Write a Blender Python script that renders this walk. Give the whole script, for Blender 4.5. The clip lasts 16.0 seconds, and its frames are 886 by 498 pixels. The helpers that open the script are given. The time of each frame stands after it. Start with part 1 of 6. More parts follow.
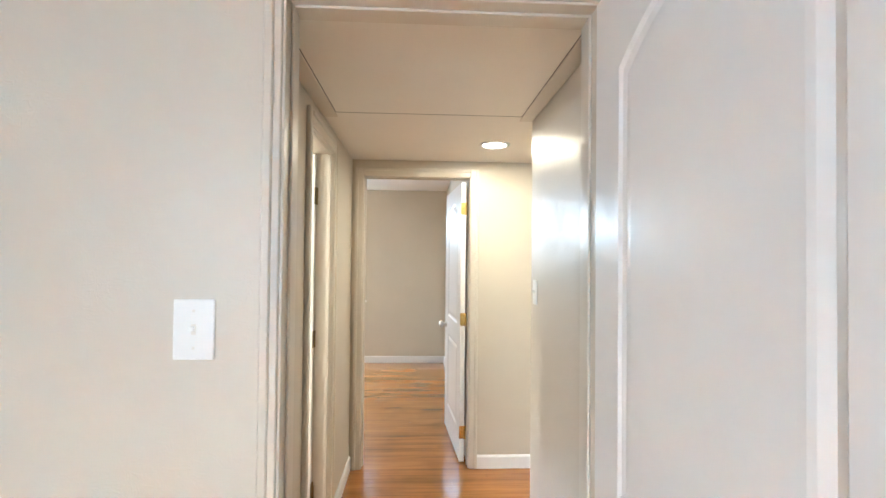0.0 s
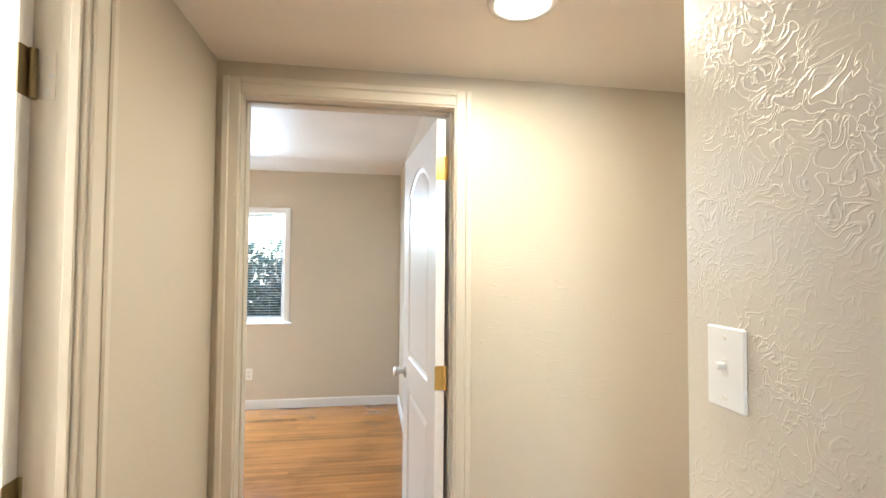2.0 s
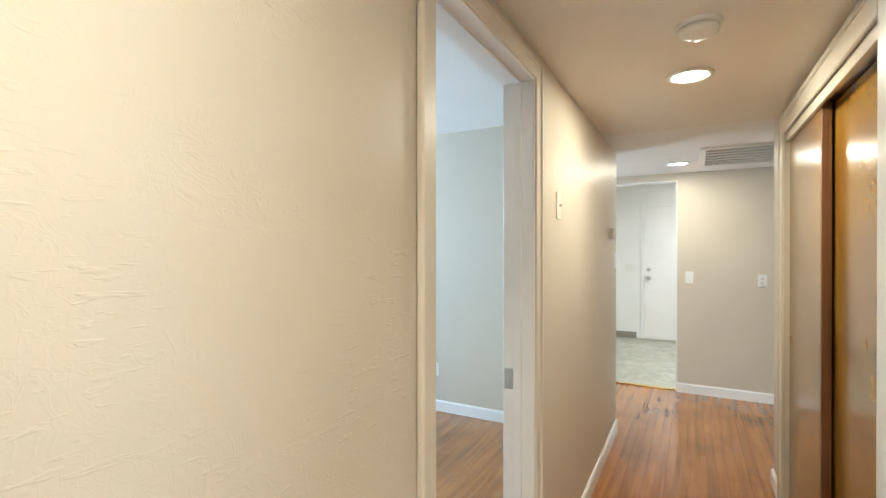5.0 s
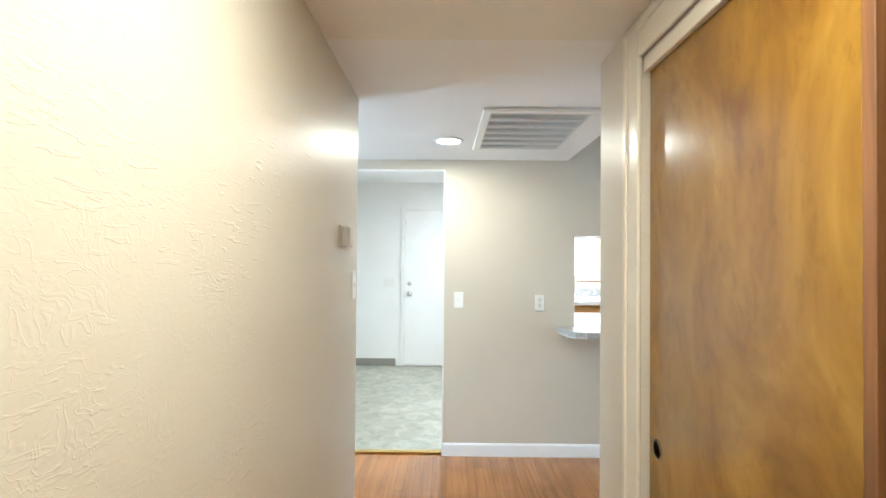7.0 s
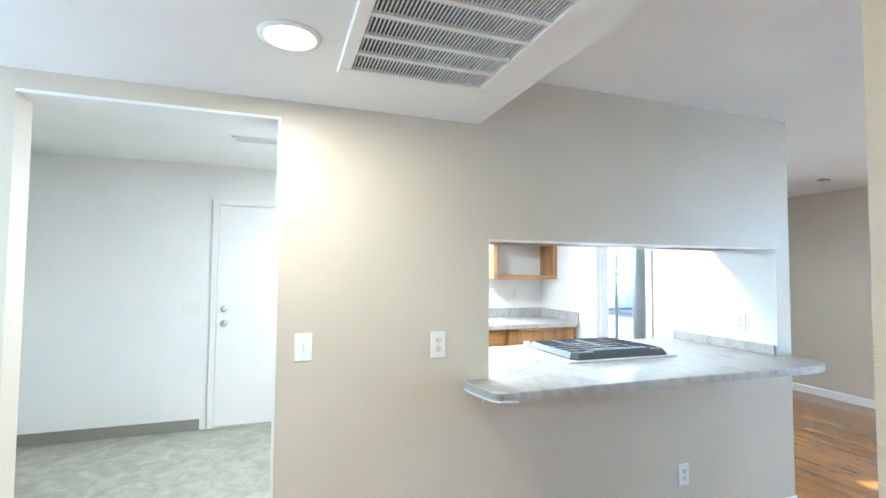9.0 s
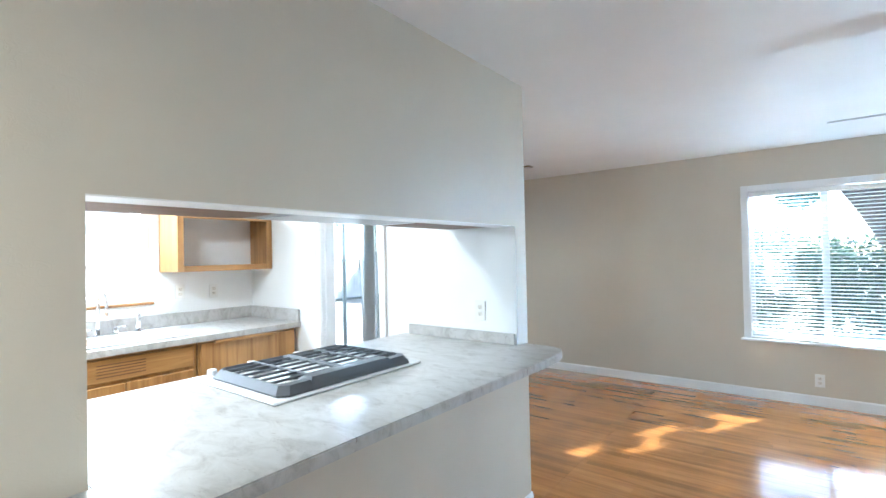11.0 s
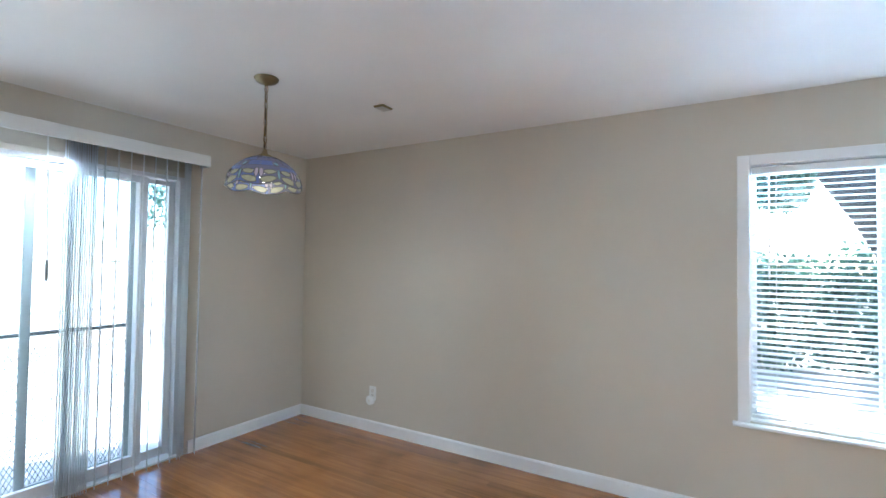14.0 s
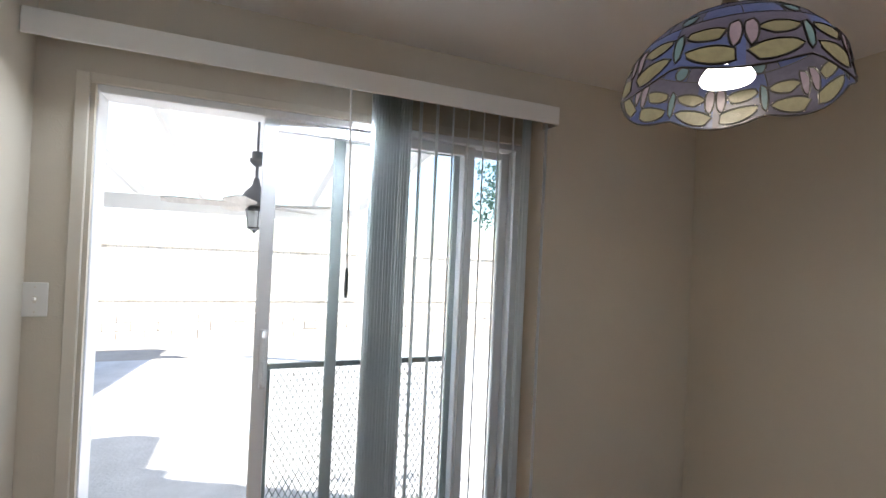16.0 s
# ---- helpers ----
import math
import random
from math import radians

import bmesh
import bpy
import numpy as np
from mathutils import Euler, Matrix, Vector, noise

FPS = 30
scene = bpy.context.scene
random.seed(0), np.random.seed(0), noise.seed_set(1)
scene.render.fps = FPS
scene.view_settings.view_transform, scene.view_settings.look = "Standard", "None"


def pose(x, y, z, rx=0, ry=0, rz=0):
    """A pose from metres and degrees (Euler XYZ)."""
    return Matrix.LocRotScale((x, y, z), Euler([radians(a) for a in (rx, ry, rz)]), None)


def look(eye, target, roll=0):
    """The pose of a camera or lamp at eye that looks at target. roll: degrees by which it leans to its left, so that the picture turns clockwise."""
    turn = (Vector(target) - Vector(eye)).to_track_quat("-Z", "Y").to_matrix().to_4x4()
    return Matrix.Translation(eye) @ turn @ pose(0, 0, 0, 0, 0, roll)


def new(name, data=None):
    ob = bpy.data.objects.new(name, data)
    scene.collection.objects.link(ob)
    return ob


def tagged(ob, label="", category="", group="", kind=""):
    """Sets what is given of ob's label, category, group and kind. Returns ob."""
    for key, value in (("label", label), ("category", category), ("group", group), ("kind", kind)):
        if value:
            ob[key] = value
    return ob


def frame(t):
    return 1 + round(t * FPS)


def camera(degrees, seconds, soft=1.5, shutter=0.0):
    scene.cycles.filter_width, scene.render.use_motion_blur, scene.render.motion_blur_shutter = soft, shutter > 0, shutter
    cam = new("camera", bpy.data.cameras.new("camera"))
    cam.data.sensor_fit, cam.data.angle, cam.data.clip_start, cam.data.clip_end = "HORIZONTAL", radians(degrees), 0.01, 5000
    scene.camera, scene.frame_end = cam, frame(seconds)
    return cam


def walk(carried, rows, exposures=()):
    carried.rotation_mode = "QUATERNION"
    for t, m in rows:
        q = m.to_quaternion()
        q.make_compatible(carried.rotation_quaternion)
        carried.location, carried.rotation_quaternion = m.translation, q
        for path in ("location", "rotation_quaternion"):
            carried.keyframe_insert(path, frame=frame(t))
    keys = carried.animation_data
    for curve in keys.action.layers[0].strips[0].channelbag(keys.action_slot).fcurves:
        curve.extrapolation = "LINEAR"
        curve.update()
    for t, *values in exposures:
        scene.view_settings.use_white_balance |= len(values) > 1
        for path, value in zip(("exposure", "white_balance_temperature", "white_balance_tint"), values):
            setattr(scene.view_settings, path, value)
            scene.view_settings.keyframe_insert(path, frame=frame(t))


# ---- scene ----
cam = camera(87.1, 16.0)
PATH = [
    (0, (0.542, 0.371, 1.476), (0.641, 2.368, 1.512), 0.6),
    (0.5, (0.548, 0.804, 1.463), (0.719, 2.796, 1.51), 0.4),
    (1, (0.587, 1.216, 1.474), (0.818, 3.202, 1.519), 0.3),
    (1.5, (0.603, 1.644, 1.464), (0.864, 3.626, 1.514), 0.3),
    (2, (0.591, 1.975, 1.458), (0.9, 3.949, 1.526), 0.4),
    (2.5, (0.588, 2.243, 1.466), (1.007, 4.197, 1.547), 0.3),
    (3, (0.574, 2.479, 1.452), (1.173, 4.386, 1.529), 0.5),
    (3.5, (0.586, 2.665, 1.449), (1.472, 4.457, 1.514), 0.4),
    (4, (0.619, 2.832, 1.454), (1.929, 4.342, 1.511), 0.1),
    (4.5, (0.762, 2.995, 1.424), (2.355, 4.205, 1.449), 0.0),
    (5, (1.061, 3.137, 1.422), (2.825, 4.079, 1.416), 0.0),
    (5.2, (1.212, 3.176, 1.432), (3.03, 4.011, 1.421), -0.2),
    (7.5, (3.223, 3.27, 1.456), (5.218, 3.138, 1.507), 0.7),
    (8, (3.607, 3.283, 1.455), (5.59, 3.037, 1.526), 0.7),
    (10.3, (4.707, 3.049, 1.437), (6.197, 1.717, 1.496), -0.5),
    (10.5, (4.785, 2.95, 1.432), (6.197, 1.535, 1.479), -0.7),
    (11, (4.932, 2.641, 1.448), (6.164, 1.066, 1.476), -1.2),
    (11.5, (5.048, 2.288, 1.445), (6.13, 0.606, 1.464), -1.1),
    (12, (5.109, 1.893, 1.443), (6.064, 0.136, 1.47), -1.0),
    (12.5, (5.163, 1.476, 1.437), (6.025, -0.328, 1.473), -0.8),
    (13, (5.242, 1.064, 1.44), (6.058, -0.761, 1.488), -0.3),
    (13.5, (5.33, 0.659, 1.457), (6.188, -1.147, 1.512), 0.1),
    (14, (5.519, 0.3, 1.445), (6.546, -1.415, 1.501), 0.8),
    (14.5, (5.797, -0.01, 1.452), (7.127, -1.503, 1.5), 1.5),
    (15, (6.152, -0.248, 1.452), (7.736, -1.468, 1.492), 2.1),
    (15.5, (6.553, -0.385, 1.457), (8.287, -1.38, 1.494), 2.6),
    (16, (6.955, -0.477, 1.497), (8.811, -1.223, 1.517), 2.6),
]
EXPOSURES = [(0, 3.1, 5850, 5), (1, 3.35, 6150, 12), (2, 3.1, 6000, 6), (3, 3.03, 5700, 3), (3.5, 3.02, 5600, 4), (4, 3.0, 5750, 5), (5, 2.98, 5850, 5), (8, 3.42, 5150, 2), (10.5, 3.15, 5250, 3), (11.5, 3.08, 5230, 3), (12.5, 2.86, 5220, 3), (13, 2.92, 5180, 4), (14, 3.02, 5160, 5), (14.5, 2.95, 5450, 9), (15, 2.78, 6150, 11), (16, 2.13, 6100, 12)]
walk(cam, [(t, look(eye, target, roll)) for t, eye, target, roll in PATH], EXPOSURES)

# ---- world, sun, lights ----
SUN = Vector((-0.59, -1.19, 1.0)).normalized()
world = bpy.data.worlds.new("sky_world")
scene.world = world
world.use_nodes = True
wn = world.node_tree
for n in list(wn.nodes):
    wn.nodes.remove(n)
sky = wn.nodes.new("ShaderNodeTexSky")
sky.sky_type = "NISHITA"
sky.sun_disc = False
sky.sun_elevation = math.asin(SUN.z)
sky.sun_rotation = math.atan2(SUN.x, SUN.y)
bg = wn.nodes.new("ShaderNodeBackground")
bg.inputs[1].default_value = 0.11
wo = wn.nodes.new("ShaderNodeOutputWorld")
wn.links.new(sky.outputs[0], bg.inputs[0])
wn.links.new(bg.outputs[0], wo.inputs[0])

sun_data = bpy.data.lights.new("sun", "SUN")
sun_data.energy = 4.8
sun_data.angle = radians(0.5)
sun_data.color = (1.0, 0.93, 0.82)
sun_ob = new("sun", sun_data)
sun_ob.matrix_basis = look(SUN * 30, (0, 0, 0))


def area(name, eye, target, sx, sy, watts, color, round_lamp=False):
    d = bpy.data.lights.new(name, "AREA")
    d.shape = "DISK" if round_lamp else "RECTANGLE"
    d.size, d.size_y, d.energy, d.color = sx, sy, watts, color
    ob = new(name, d)
    ob.matrix_basis = look(eye, target)
    return ob


DAY = (0.68, 0.84, 1.0)
WARM = (1.0, 0.86, 0.64)
XP_L = 8.93
# added lamps for sky light: strips at heads of seen windows, panels in unseen openings
area("window_light_living", (4.19, -2.845, 1.99), (4.3, -1.85, 0.2), 2.4, 0.03, 22, (0.66, 0.84, 1.0))
# added sill strip, stands in for sunlight bounced up off the yard
area("ground_bounce_fill", (4.19, -2.84, 0.605), (4.3, -1.2, 2.1), 2.4, 0.02, 8, (0.70, 0.86, 1.0))
area("window_light_kitchen", (XP_L - 0.002, 1.91, 1.93), (7.6, 1.91, 0.4), 1.2, 0.03, 6, (0.95, 0.97, 1.0))
# added strip at the patio door head, brightens the dining south wall
area("window_light_patio", (XP_L - 0.004, -0.8, 2.028), (8.1, -0.95, 0.0), 1.6, 0.025, 3.4, (0.86, 0.93, 1.0))
area("window_light_bedroom_b", (-0.95, 6.944, 1.95), (-0.95, 5.7, 0.3), 1.3, 0.03, 12, DAY)
# bedroom C and A panels sit in assumed windows out of view
area("unseen_window_light_c", (3.2, 7.03, 1.45), (3.2, 4, 1.2), 1.3, 1.1, 11, (0.6, 0.8, 1.0))
area("unseen_window_light_a", (-0.9, -2.53, 1.5), (0.2, 1.5, 1.2), 1.5, 1.2, 6.5, (0.42, 0.70, 1.0))
# added fill from the unseen north end of the entry
area("entry_fill_light", (5.55, 5.36, 1.3), (5.55, 3, 1.0), 0.8, 1.6, 3.4, DAY)
# lamps in the ceilings; bath and kitchen lamps are out of view, without fixtures
area("lamp_light_hall", (0.983, 3.143, 2.145), (0.983, 3.143, 0), 0.13, 0.13, 1.85, WARM, True)
area("lamp_light_passage", (3.315, 3.145, 2.145), (3.315, 3.145, 0), 0.13, 0.13, 2.15, WARM, True)
area("lamp_light_entry", (5.63, 3.245, 2.145), (5.63, 3.245, 0), 0.13, 0.13, 1.4, WARM, True)
area("lamp_light_bath", (-0.9, 2.3, 2.3), (-0.9, 2.3, 0), 0.3, 0.3, 6, (1.0, 0.90, 0.76), True)
area("lamp_light_kitchen", (7.4, 2.3, 2.36), (7.4, 2.3, 0), 0.4, 0.4, 8.0, (1.0, 0.97, 0.92), True)


# ---- materials ----
def material(name, base, rough=0.5, metal=0.0, spec=0.5):
    m = bpy.data.materials.new(name)
    m.use_nodes = True
    b = m.node_tree.nodes["Principled BSDF"]
    b.inputs["Base Color"].default_value = (*base, 1)
    b.inputs["Roughness"].default_value = rough
    b.inputs["Metallic"].default_value = metal
    b.inputs["Specular IOR Level"].default_value = spec
    return m


def nd(m, kind, **kw):
    n = m.node_tree.nodes.new(kind)
    for k, v in kw.items():
        if k in n.inputs:
            n.inputs[k].default_value = v
    return n


def ln(m, a, b):
    m.node_tree.links.new(a, b)


def bsdf(m):
    return m.node_tree.nodes["Principled BSDF"]


def coords(m, scale=(1, 1, 1), rot=(0, 0, 0), obj=False):
    t = nd(m, "ShaderNodeTexCoord" if obj else "ShaderNodeNewGeometry")
    mp = nd(m, "ShaderNodeMapping")
    mp.inputs["Scale"].default_value = scale
    mp.inputs["Rotation"].default_value = rot
    ln(m, t.outputs["Object" if obj else "Position"], mp.inputs["Vector"])
    return mp.outputs[0]


def ramp(m, src, stops):
    r = nd(m, "ShaderNodeValToRGB")
    e = r.color_ramp.elements
    while len(e) < len(stops):
        e.new(0.5)
    for el, (p, c) in zip(e, stops):
        el.position = p
        el.color = (*c, 1) if len(c) == 3 else c
    ln(m, src, r.inputs[0])
    return r.outputs[0]


def bump(m, height, strength, distance, prev=None):
    b = nd(m, "ShaderNodeBump", Strength=strength, Distance=distance)
    ln(m, height, b.inputs["Height"])
    if prev is not None:
        ln(m, prev, b.inputs["Normal"])
    return b.outputs[0]


def mottled(m, base, amount, scale):
    """Broad uneven tone over a base colour."""
    n = nd(m, "ShaderNodeTexNoise", Scale=scale, Detail=4.0, Roughness=0.6)
    ln(m, coords(m), n.inputs["Vector"])
    lo = tuple(c * (1 - amount) for c in base)
    hi = tuple(min(1, c * (1 + amount)) for c in base)
    out = ramp(m, n.outputs[0], [(0.3, lo), (0.7, hi)])
    ln(m, out, bsdf(m).inputs["Base Color"])
    return n


def trowel_paint(name, base, rough, strength, spec=0.5, low=0.05, stretch=(1, 1, 1), full=0.66, dash=0.0):
    """Painted skip-trowel plaster: thin curled ridges in patches over a fine stipple."""
    m = material(name, base, rough, 0, spec)
    mottled(m, base, 0.03, 1.3)
    pos = coords(m)
    warp = nd(m, "ShaderNodeTexNoise", Scale=9.0, Detail=2.0, Roughness=0.5)
    ln(m, pos, warp.inputs["Vector"])
    add = nd(m, "ShaderNodeVectorMath")
    add.operation = "MULTIPLY_ADD"
    add.inputs[1].default_value = (0.16, 0.16, 0.16)
    ln(m, warp.outputs["Color"], add.inputs[0])
    ln(m, coords(m, stretch), add.inputs[2])
    ridge = nd(m, "ShaderNodeTexNoise", Scale=44.0, Detail=1.5, Roughness=0.4, Distortion=0.9)
    ln(m, add.outputs[0], ridge.inputs["Vector"])
    edge = ramp(m, ridge.outputs[0], [(0.455, (0, 0, 0)), (0.505, (1, 1, 1)), (0.565, (0, 0, 0))])
    patch = nd(m, "ShaderNodeTexNoise", Scale=5.5, Detail=3.0, Roughness=0.6)
    ln(m, coords(m, stretch), patch.inputs["Vector"])
    mask = ramp(m, patch.outputs[0], [(full - 0.14, (low, low, low)), (full, (1, 1, 1))])
    mul = nd(m, "ShaderNodeMath")
    mul.operation = "MULTIPLY"
    ln(m, edge, mul.inputs[0])
    ln(m, mask, mul.inputs[1])
    fine = nd(m, "ShaderNodeTexNoise", Scale=160.0, Detail=2.0)
    ln(m, pos, fine.inputs["Vector"])
    n1 = bump(m, fine.outputs[0], 0.12, 0.001)
    n2 = bump(m, mul.outputs[0], strength, 0.0022, n1)
    if dash:
        lap = nd(m, "ShaderNodeTexNoise", Scale=1.0, Detail=2.0, Roughness=0.5, Distortion=0.4)
        ln(m, coords(m, (20, 20, 90), (0.06, 0.06, 0)), lap.inputs["Vector"])
        lip = ramp(m, lap.outputs[0], [(0.60, (0, 0, 0)), (0.66, (1, 1, 1)), (0.80, (0.2, 0.2, 0.2))])
        gate = nd(m, "ShaderNodeTexNoise", Scale=3.1, Detail=2.0)
        ln(m, pos, gate.inputs["Vector"])
        both = nd(m, "ShaderNodeMath")
        both.operation = "MULTIPLY"
        ln(m, lip, both.inputs[0])
        ln(m, ramp(m, gate.outputs[0], [(0.42, (0.1, 0.1, 0.1)), (0.60, (1, 1, 1))]), both.inputs[1])
        n2 = bump(m, both.outputs[0], dash, 0.0025, n2)
    ln(m, n2, bsdf(m).inputs["Normal"])
    return m


def enamel(name, base, rough=0.35):
    m = material(name, base, rough)
    mottled(m, base, 0.025, 3.0)
    n = nd(m, "ShaderNodeTexNoise", Scale=70.0, Detail=3.0)
    ln(m, coords(m, (1, 1, 0.25)), n.inputs["Vector"])
    ln(m, bump(m, n.outputs[0], 0.08, 0.001), bsdf(m).inputs["Normal"])
    return m


def wood(name, dark, light, rough, grain_axis, scale=1.0, random_tone=0.0, coat=0.0):
    """Long grain along one axis, with blotches."""
    m = material(name, light, rough)
    s = [26 * scale] * 3
    s["xyz".index(grain_axis)] = 1.3 * scale
    g = nd(m, "ShaderNodeTexNoise", Scale=1.0, Detail=6.0, Roughness=0.62, Distortion=0.6)
    ln(m, coords(m, tuple(s)), g.inputs["Vector"])
    col = ramp(m, g.outputs[0], [(0.28, dark), (0.62, light)])
    b2 = nd(m, "ShaderNodeTexNoise", Scale=2.2, Detail=3.0)
    ln(m, coords(m), b2.inputs["Vector"])
    tone = ramp(m, b2.outputs[0], [(0.28, (0.70, 0.67, 0.62)), (0.5, (0.98, 0.98, 0.98)), (0.72, (1.10, 1.08, 1.04))])
    mix = nd(m, "ShaderNodeMix")
    mix.data_type, mix.blend_type = "RGBA", "MULTIPLY"
    mix.inputs[0].default_value = 1.0
    ln(m, col, mix.inputs[6])
    ln(m, tone, mix.inputs[7])
    out = mix.outputs[2]
    if random_tone:
        oi = nd(m, "ShaderNodeObjectInfo")
        ge = nd(m, "ShaderNodeNewGeometry")
        ad = nd(m, "ShaderNodeMath")
        ad.operation = "ADD"
        fr = nd(m, "ShaderNodeMath")
        fr.operation = "FRACT"
        ln(m, oi.outputs["Random"], ad.inputs[0])
        ln(m, ge.outputs["Random Per Island"], ad.inputs[1])
        ln(m, ad.outputs[0], fr.inputs[0])
        r = ramp(m, fr.outputs[0], [(0.0, (1 - random_tone * 1.6,) * 3), (0.12, (1 - random_tone * 0.8,) * 3), (0.5, (1.0, 1.0, 1.0)), (1.0, (1 + random_tone * 0.5,) * 3)])
        mx = nd(m, "ShaderNodeMix")
        mx.data_type, mx.blend_type = "RGBA", "MULTIPLY"
        mx.inputs[0].default_value = 1.0
        ln(m, out, mx.inputs[6])
        ln(m, r, mx.inputs[7])
        out = mx.outputs[2]
    ln(m, out, bsdf(m).inputs["Base Color"])
    ln(m, bump(m, g.outputs[0], 0.05, 0.0008), bsdf(m).inputs["Normal"])
    rr = nd(m, "ShaderNodeMapRange")
    rr.inputs[3].default_value, rr.inputs[4].default_value = max(0.05, rough - 0.06), rough + 0.08
    ln(m, b2.outputs[0], rr.inputs[0])
    ln(m, rr.outputs[0], bsdf(m).inputs["Roughness"])
    bsdf(m).inputs["Coat Weight"].default_value = coat
    bsdf(m).inputs["Coat Roughness"].default_value = 0.07
    return m


def figured_veneer(name):
    """Rotary-cut veneer under old varnish: broad wavy figure, cloudy blotches and small dark flecks."""
    m = material(name, (0.27, 0.14, 0.02), 0.24)
    n = nd(m, "ShaderNodeTexNoise", Scale=3.2, Detail=5.0, Roughness=0.6, Distortion=1.6)
    ln(m, coords(m, (1.0, 1.0, 0.55)), n.inputs["Vector"])
    col = ramp(m, n.outputs[0], [(0.30, (0.15, 0.066, 0.007)), (0.45, (0.235, 0.115, 0.012)), (0.58, (0.28, 0.15, 0.018)), (0.74, (0.36, 0.205, 0.03))])
    f = nd(m, "ShaderNodeTexNoise", Scale=38.0, Detail=3.0, Roughness=0.6)
    ln(m, coords(m, (1.0, 1.0, 0.4)), f.inputs["Vector"])
    fleck = ramp(m, f.outputs[0], [(0.30, (0.86, 0.82, 0.76)), (0.44, (1, 1, 1))])
    mix = nd(m, "ShaderNodeMix")
    mix.data_type, mix.blend_type = "RGBA", "MULTIPLY"
    mix.inputs[0].default_value = 1.0
    ln(m, col, mix.inputs[6])
    ln(m, fleck, mix.inputs[7])
    ln(m, mix.outputs[2], bsdf(m).inputs["Base Color"])
    ln(m, bump(m, n.outputs[0], 0.10, 0.004), bsdf(m).inputs["Normal"])
    bsdf(m).inputs["Coat Weight"].default_value = 0.4
    bsdf(m).inputs["Coat Roughness"].default_value = 0.15
    return m


def stone_laminate(name):
    m = material(name, (0.5, 0.49, 0.46), 0.28)
    n = nd(m, "ShaderNodeTexNoise", Scale=9.0, Detail=8.0, Roughness=0.66, Distortion=0.8)
    ln(m, coords(m, (1, 1.8, 1)), n.inputs["Vector"])
    col = ramp(m, n.outputs[0], [(0.26, (0.25, 0.22, 0.19)), (0.37, (0.37, 0.35, 0.32)), (0.50, (0.47, 0.455, 0.425)), (0.72, (0.55, 0.54, 0.515))])
    v = nd(m, "ShaderNodeTexNoise", Scale=30.0, Detail=5.0, Roughness=0.7, Distortion=1.4)
    ln(m, coords(m, (1, 2.2, 1)), v.inputs["Vector"])
    vein = ramp(m, v.outputs[0], [(0.29, (0.50, 0.43, 0.38)), (0.37, (1, 1, 1))])
    mix = nd(m, "ShaderNodeMix")
    mix.data_type, mix.blend_type = "RGBA", "MULTIPLY"
    mix.inputs[0].default_value = 1.0
    ln(m, col, mix.inputs[6])
    ln(m, vein, mix.inputs[7])
    ln(m, mix.outputs[2], bsdf(m).inputs["Base Color"])
    return m


def vinyl(name):
    m = material(name, (0.42, 0.42, 0.35), 0.4)
    n = nd(m, "ShaderNodeTexNoise", Scale=7.0, Detail=5.0, Roughness=0.6, Distortion=1.0)
    ln(m, coords(m), n.inputs["Vector"])
    ln(m, ramp(m, n.outputs[0], [(0.3, (0.25, 0.25, 0.19)), (0.5, (0.34, 0.335, 0.265)), (0.7, (0.44, 0.43, 0.35))]), bsdf(m).inputs["Base Color"])
    return m


def emission(name, color, strength):
    m = material(name, color, 0.5)
    bsdf(m).inputs["Emission Color"].default_value = (*color, 1)
    bsdf(m).inputs["Emission Strength"].default_value = strength
    return m


def glass_pane(name, tint=(0.97, 0.99, 0.99)):
    m = material(name, tint, 0.0)
    bsdf(m).inputs["Transmission Weight"].default_value = 1.0
    bsdf(m).inputs["IOR"].default_value = 1.45
    return m


def translucent(name, color, rough=0.4, amount=0.5):
    m = material(name, color, rough)
    t = nd(m, "ShaderNodeBsdfTranslucent")
    t.inputs["Color"].default_value = (*color, 1)
    mix = nd(m, "ShaderNodeMixShader")
    mix.inputs[0].default_value = amount
    out = m.node_tree.nodes["Material Output"]
    ln(m, bsdf(m).outputs[0], mix.inputs[1])
    ln(m, t.outputs[0], mix.inputs[2])
    ln(m, mix.outputs[0], out.inputs[0])
    return m


def art_glass(name, color, bumpy=0.5, through_color=None):
    m = translucent(name, through_color or color, 0.3, 0.6)
    n = nd(m, "ShaderNodeTexNoise", Scale=60.0, Detail=4.0, Roughness=0.6, Distortion=1.0)
    ln(m, coords(m), n.inputs["Vector"])
    ln(m, ramp(m, n.outputs[0], [(0.3, tuple(c * 0.65 for c in color)), (0.7, color)]), bsdf(m).inputs["Base Color"])
    ln(m, bump(m, n.outputs[0], bumpy, 0.002), bsdf(m).inputs["Normal"])
    return m


def rough_ground(name, c1, c2, scale, rough=0.9, bump_d=0.01):
    m = material(name, c1, rough)
    n = nd(m, "ShaderNodeTexNoise", Scale=scale, Detail=8.0, Roughness=0.65)
    ln(m, coords(m), n.inputs["Vector"])
    ln(m, ramp(m, n.outputs[0], [(0.32, c1), (0.68, c2)]), bsdf(m).inputs["Base Color"])
    f = nd(m, "ShaderNodeTexNoise", Scale=scale * 14, Detail=4.0)
    ln(m, coords(m), f.inputs["Vector"])
    ln(m, bump(m, f.outputs[0], 0.4, bump_d), bsdf(m).inputs["Normal"])
    return m


def leafy(name, c1, c2):
    m = translucent(name, c1, 0.5, 0.35)
    ge = nd(m, "ShaderNodeNewGeometry")
    ln(m, ramp(m, ge.outputs["Random Per Island"], [(0.0, c1), (1.0, c2)]), bsdf(m).inputs["Base Color"])
    return m


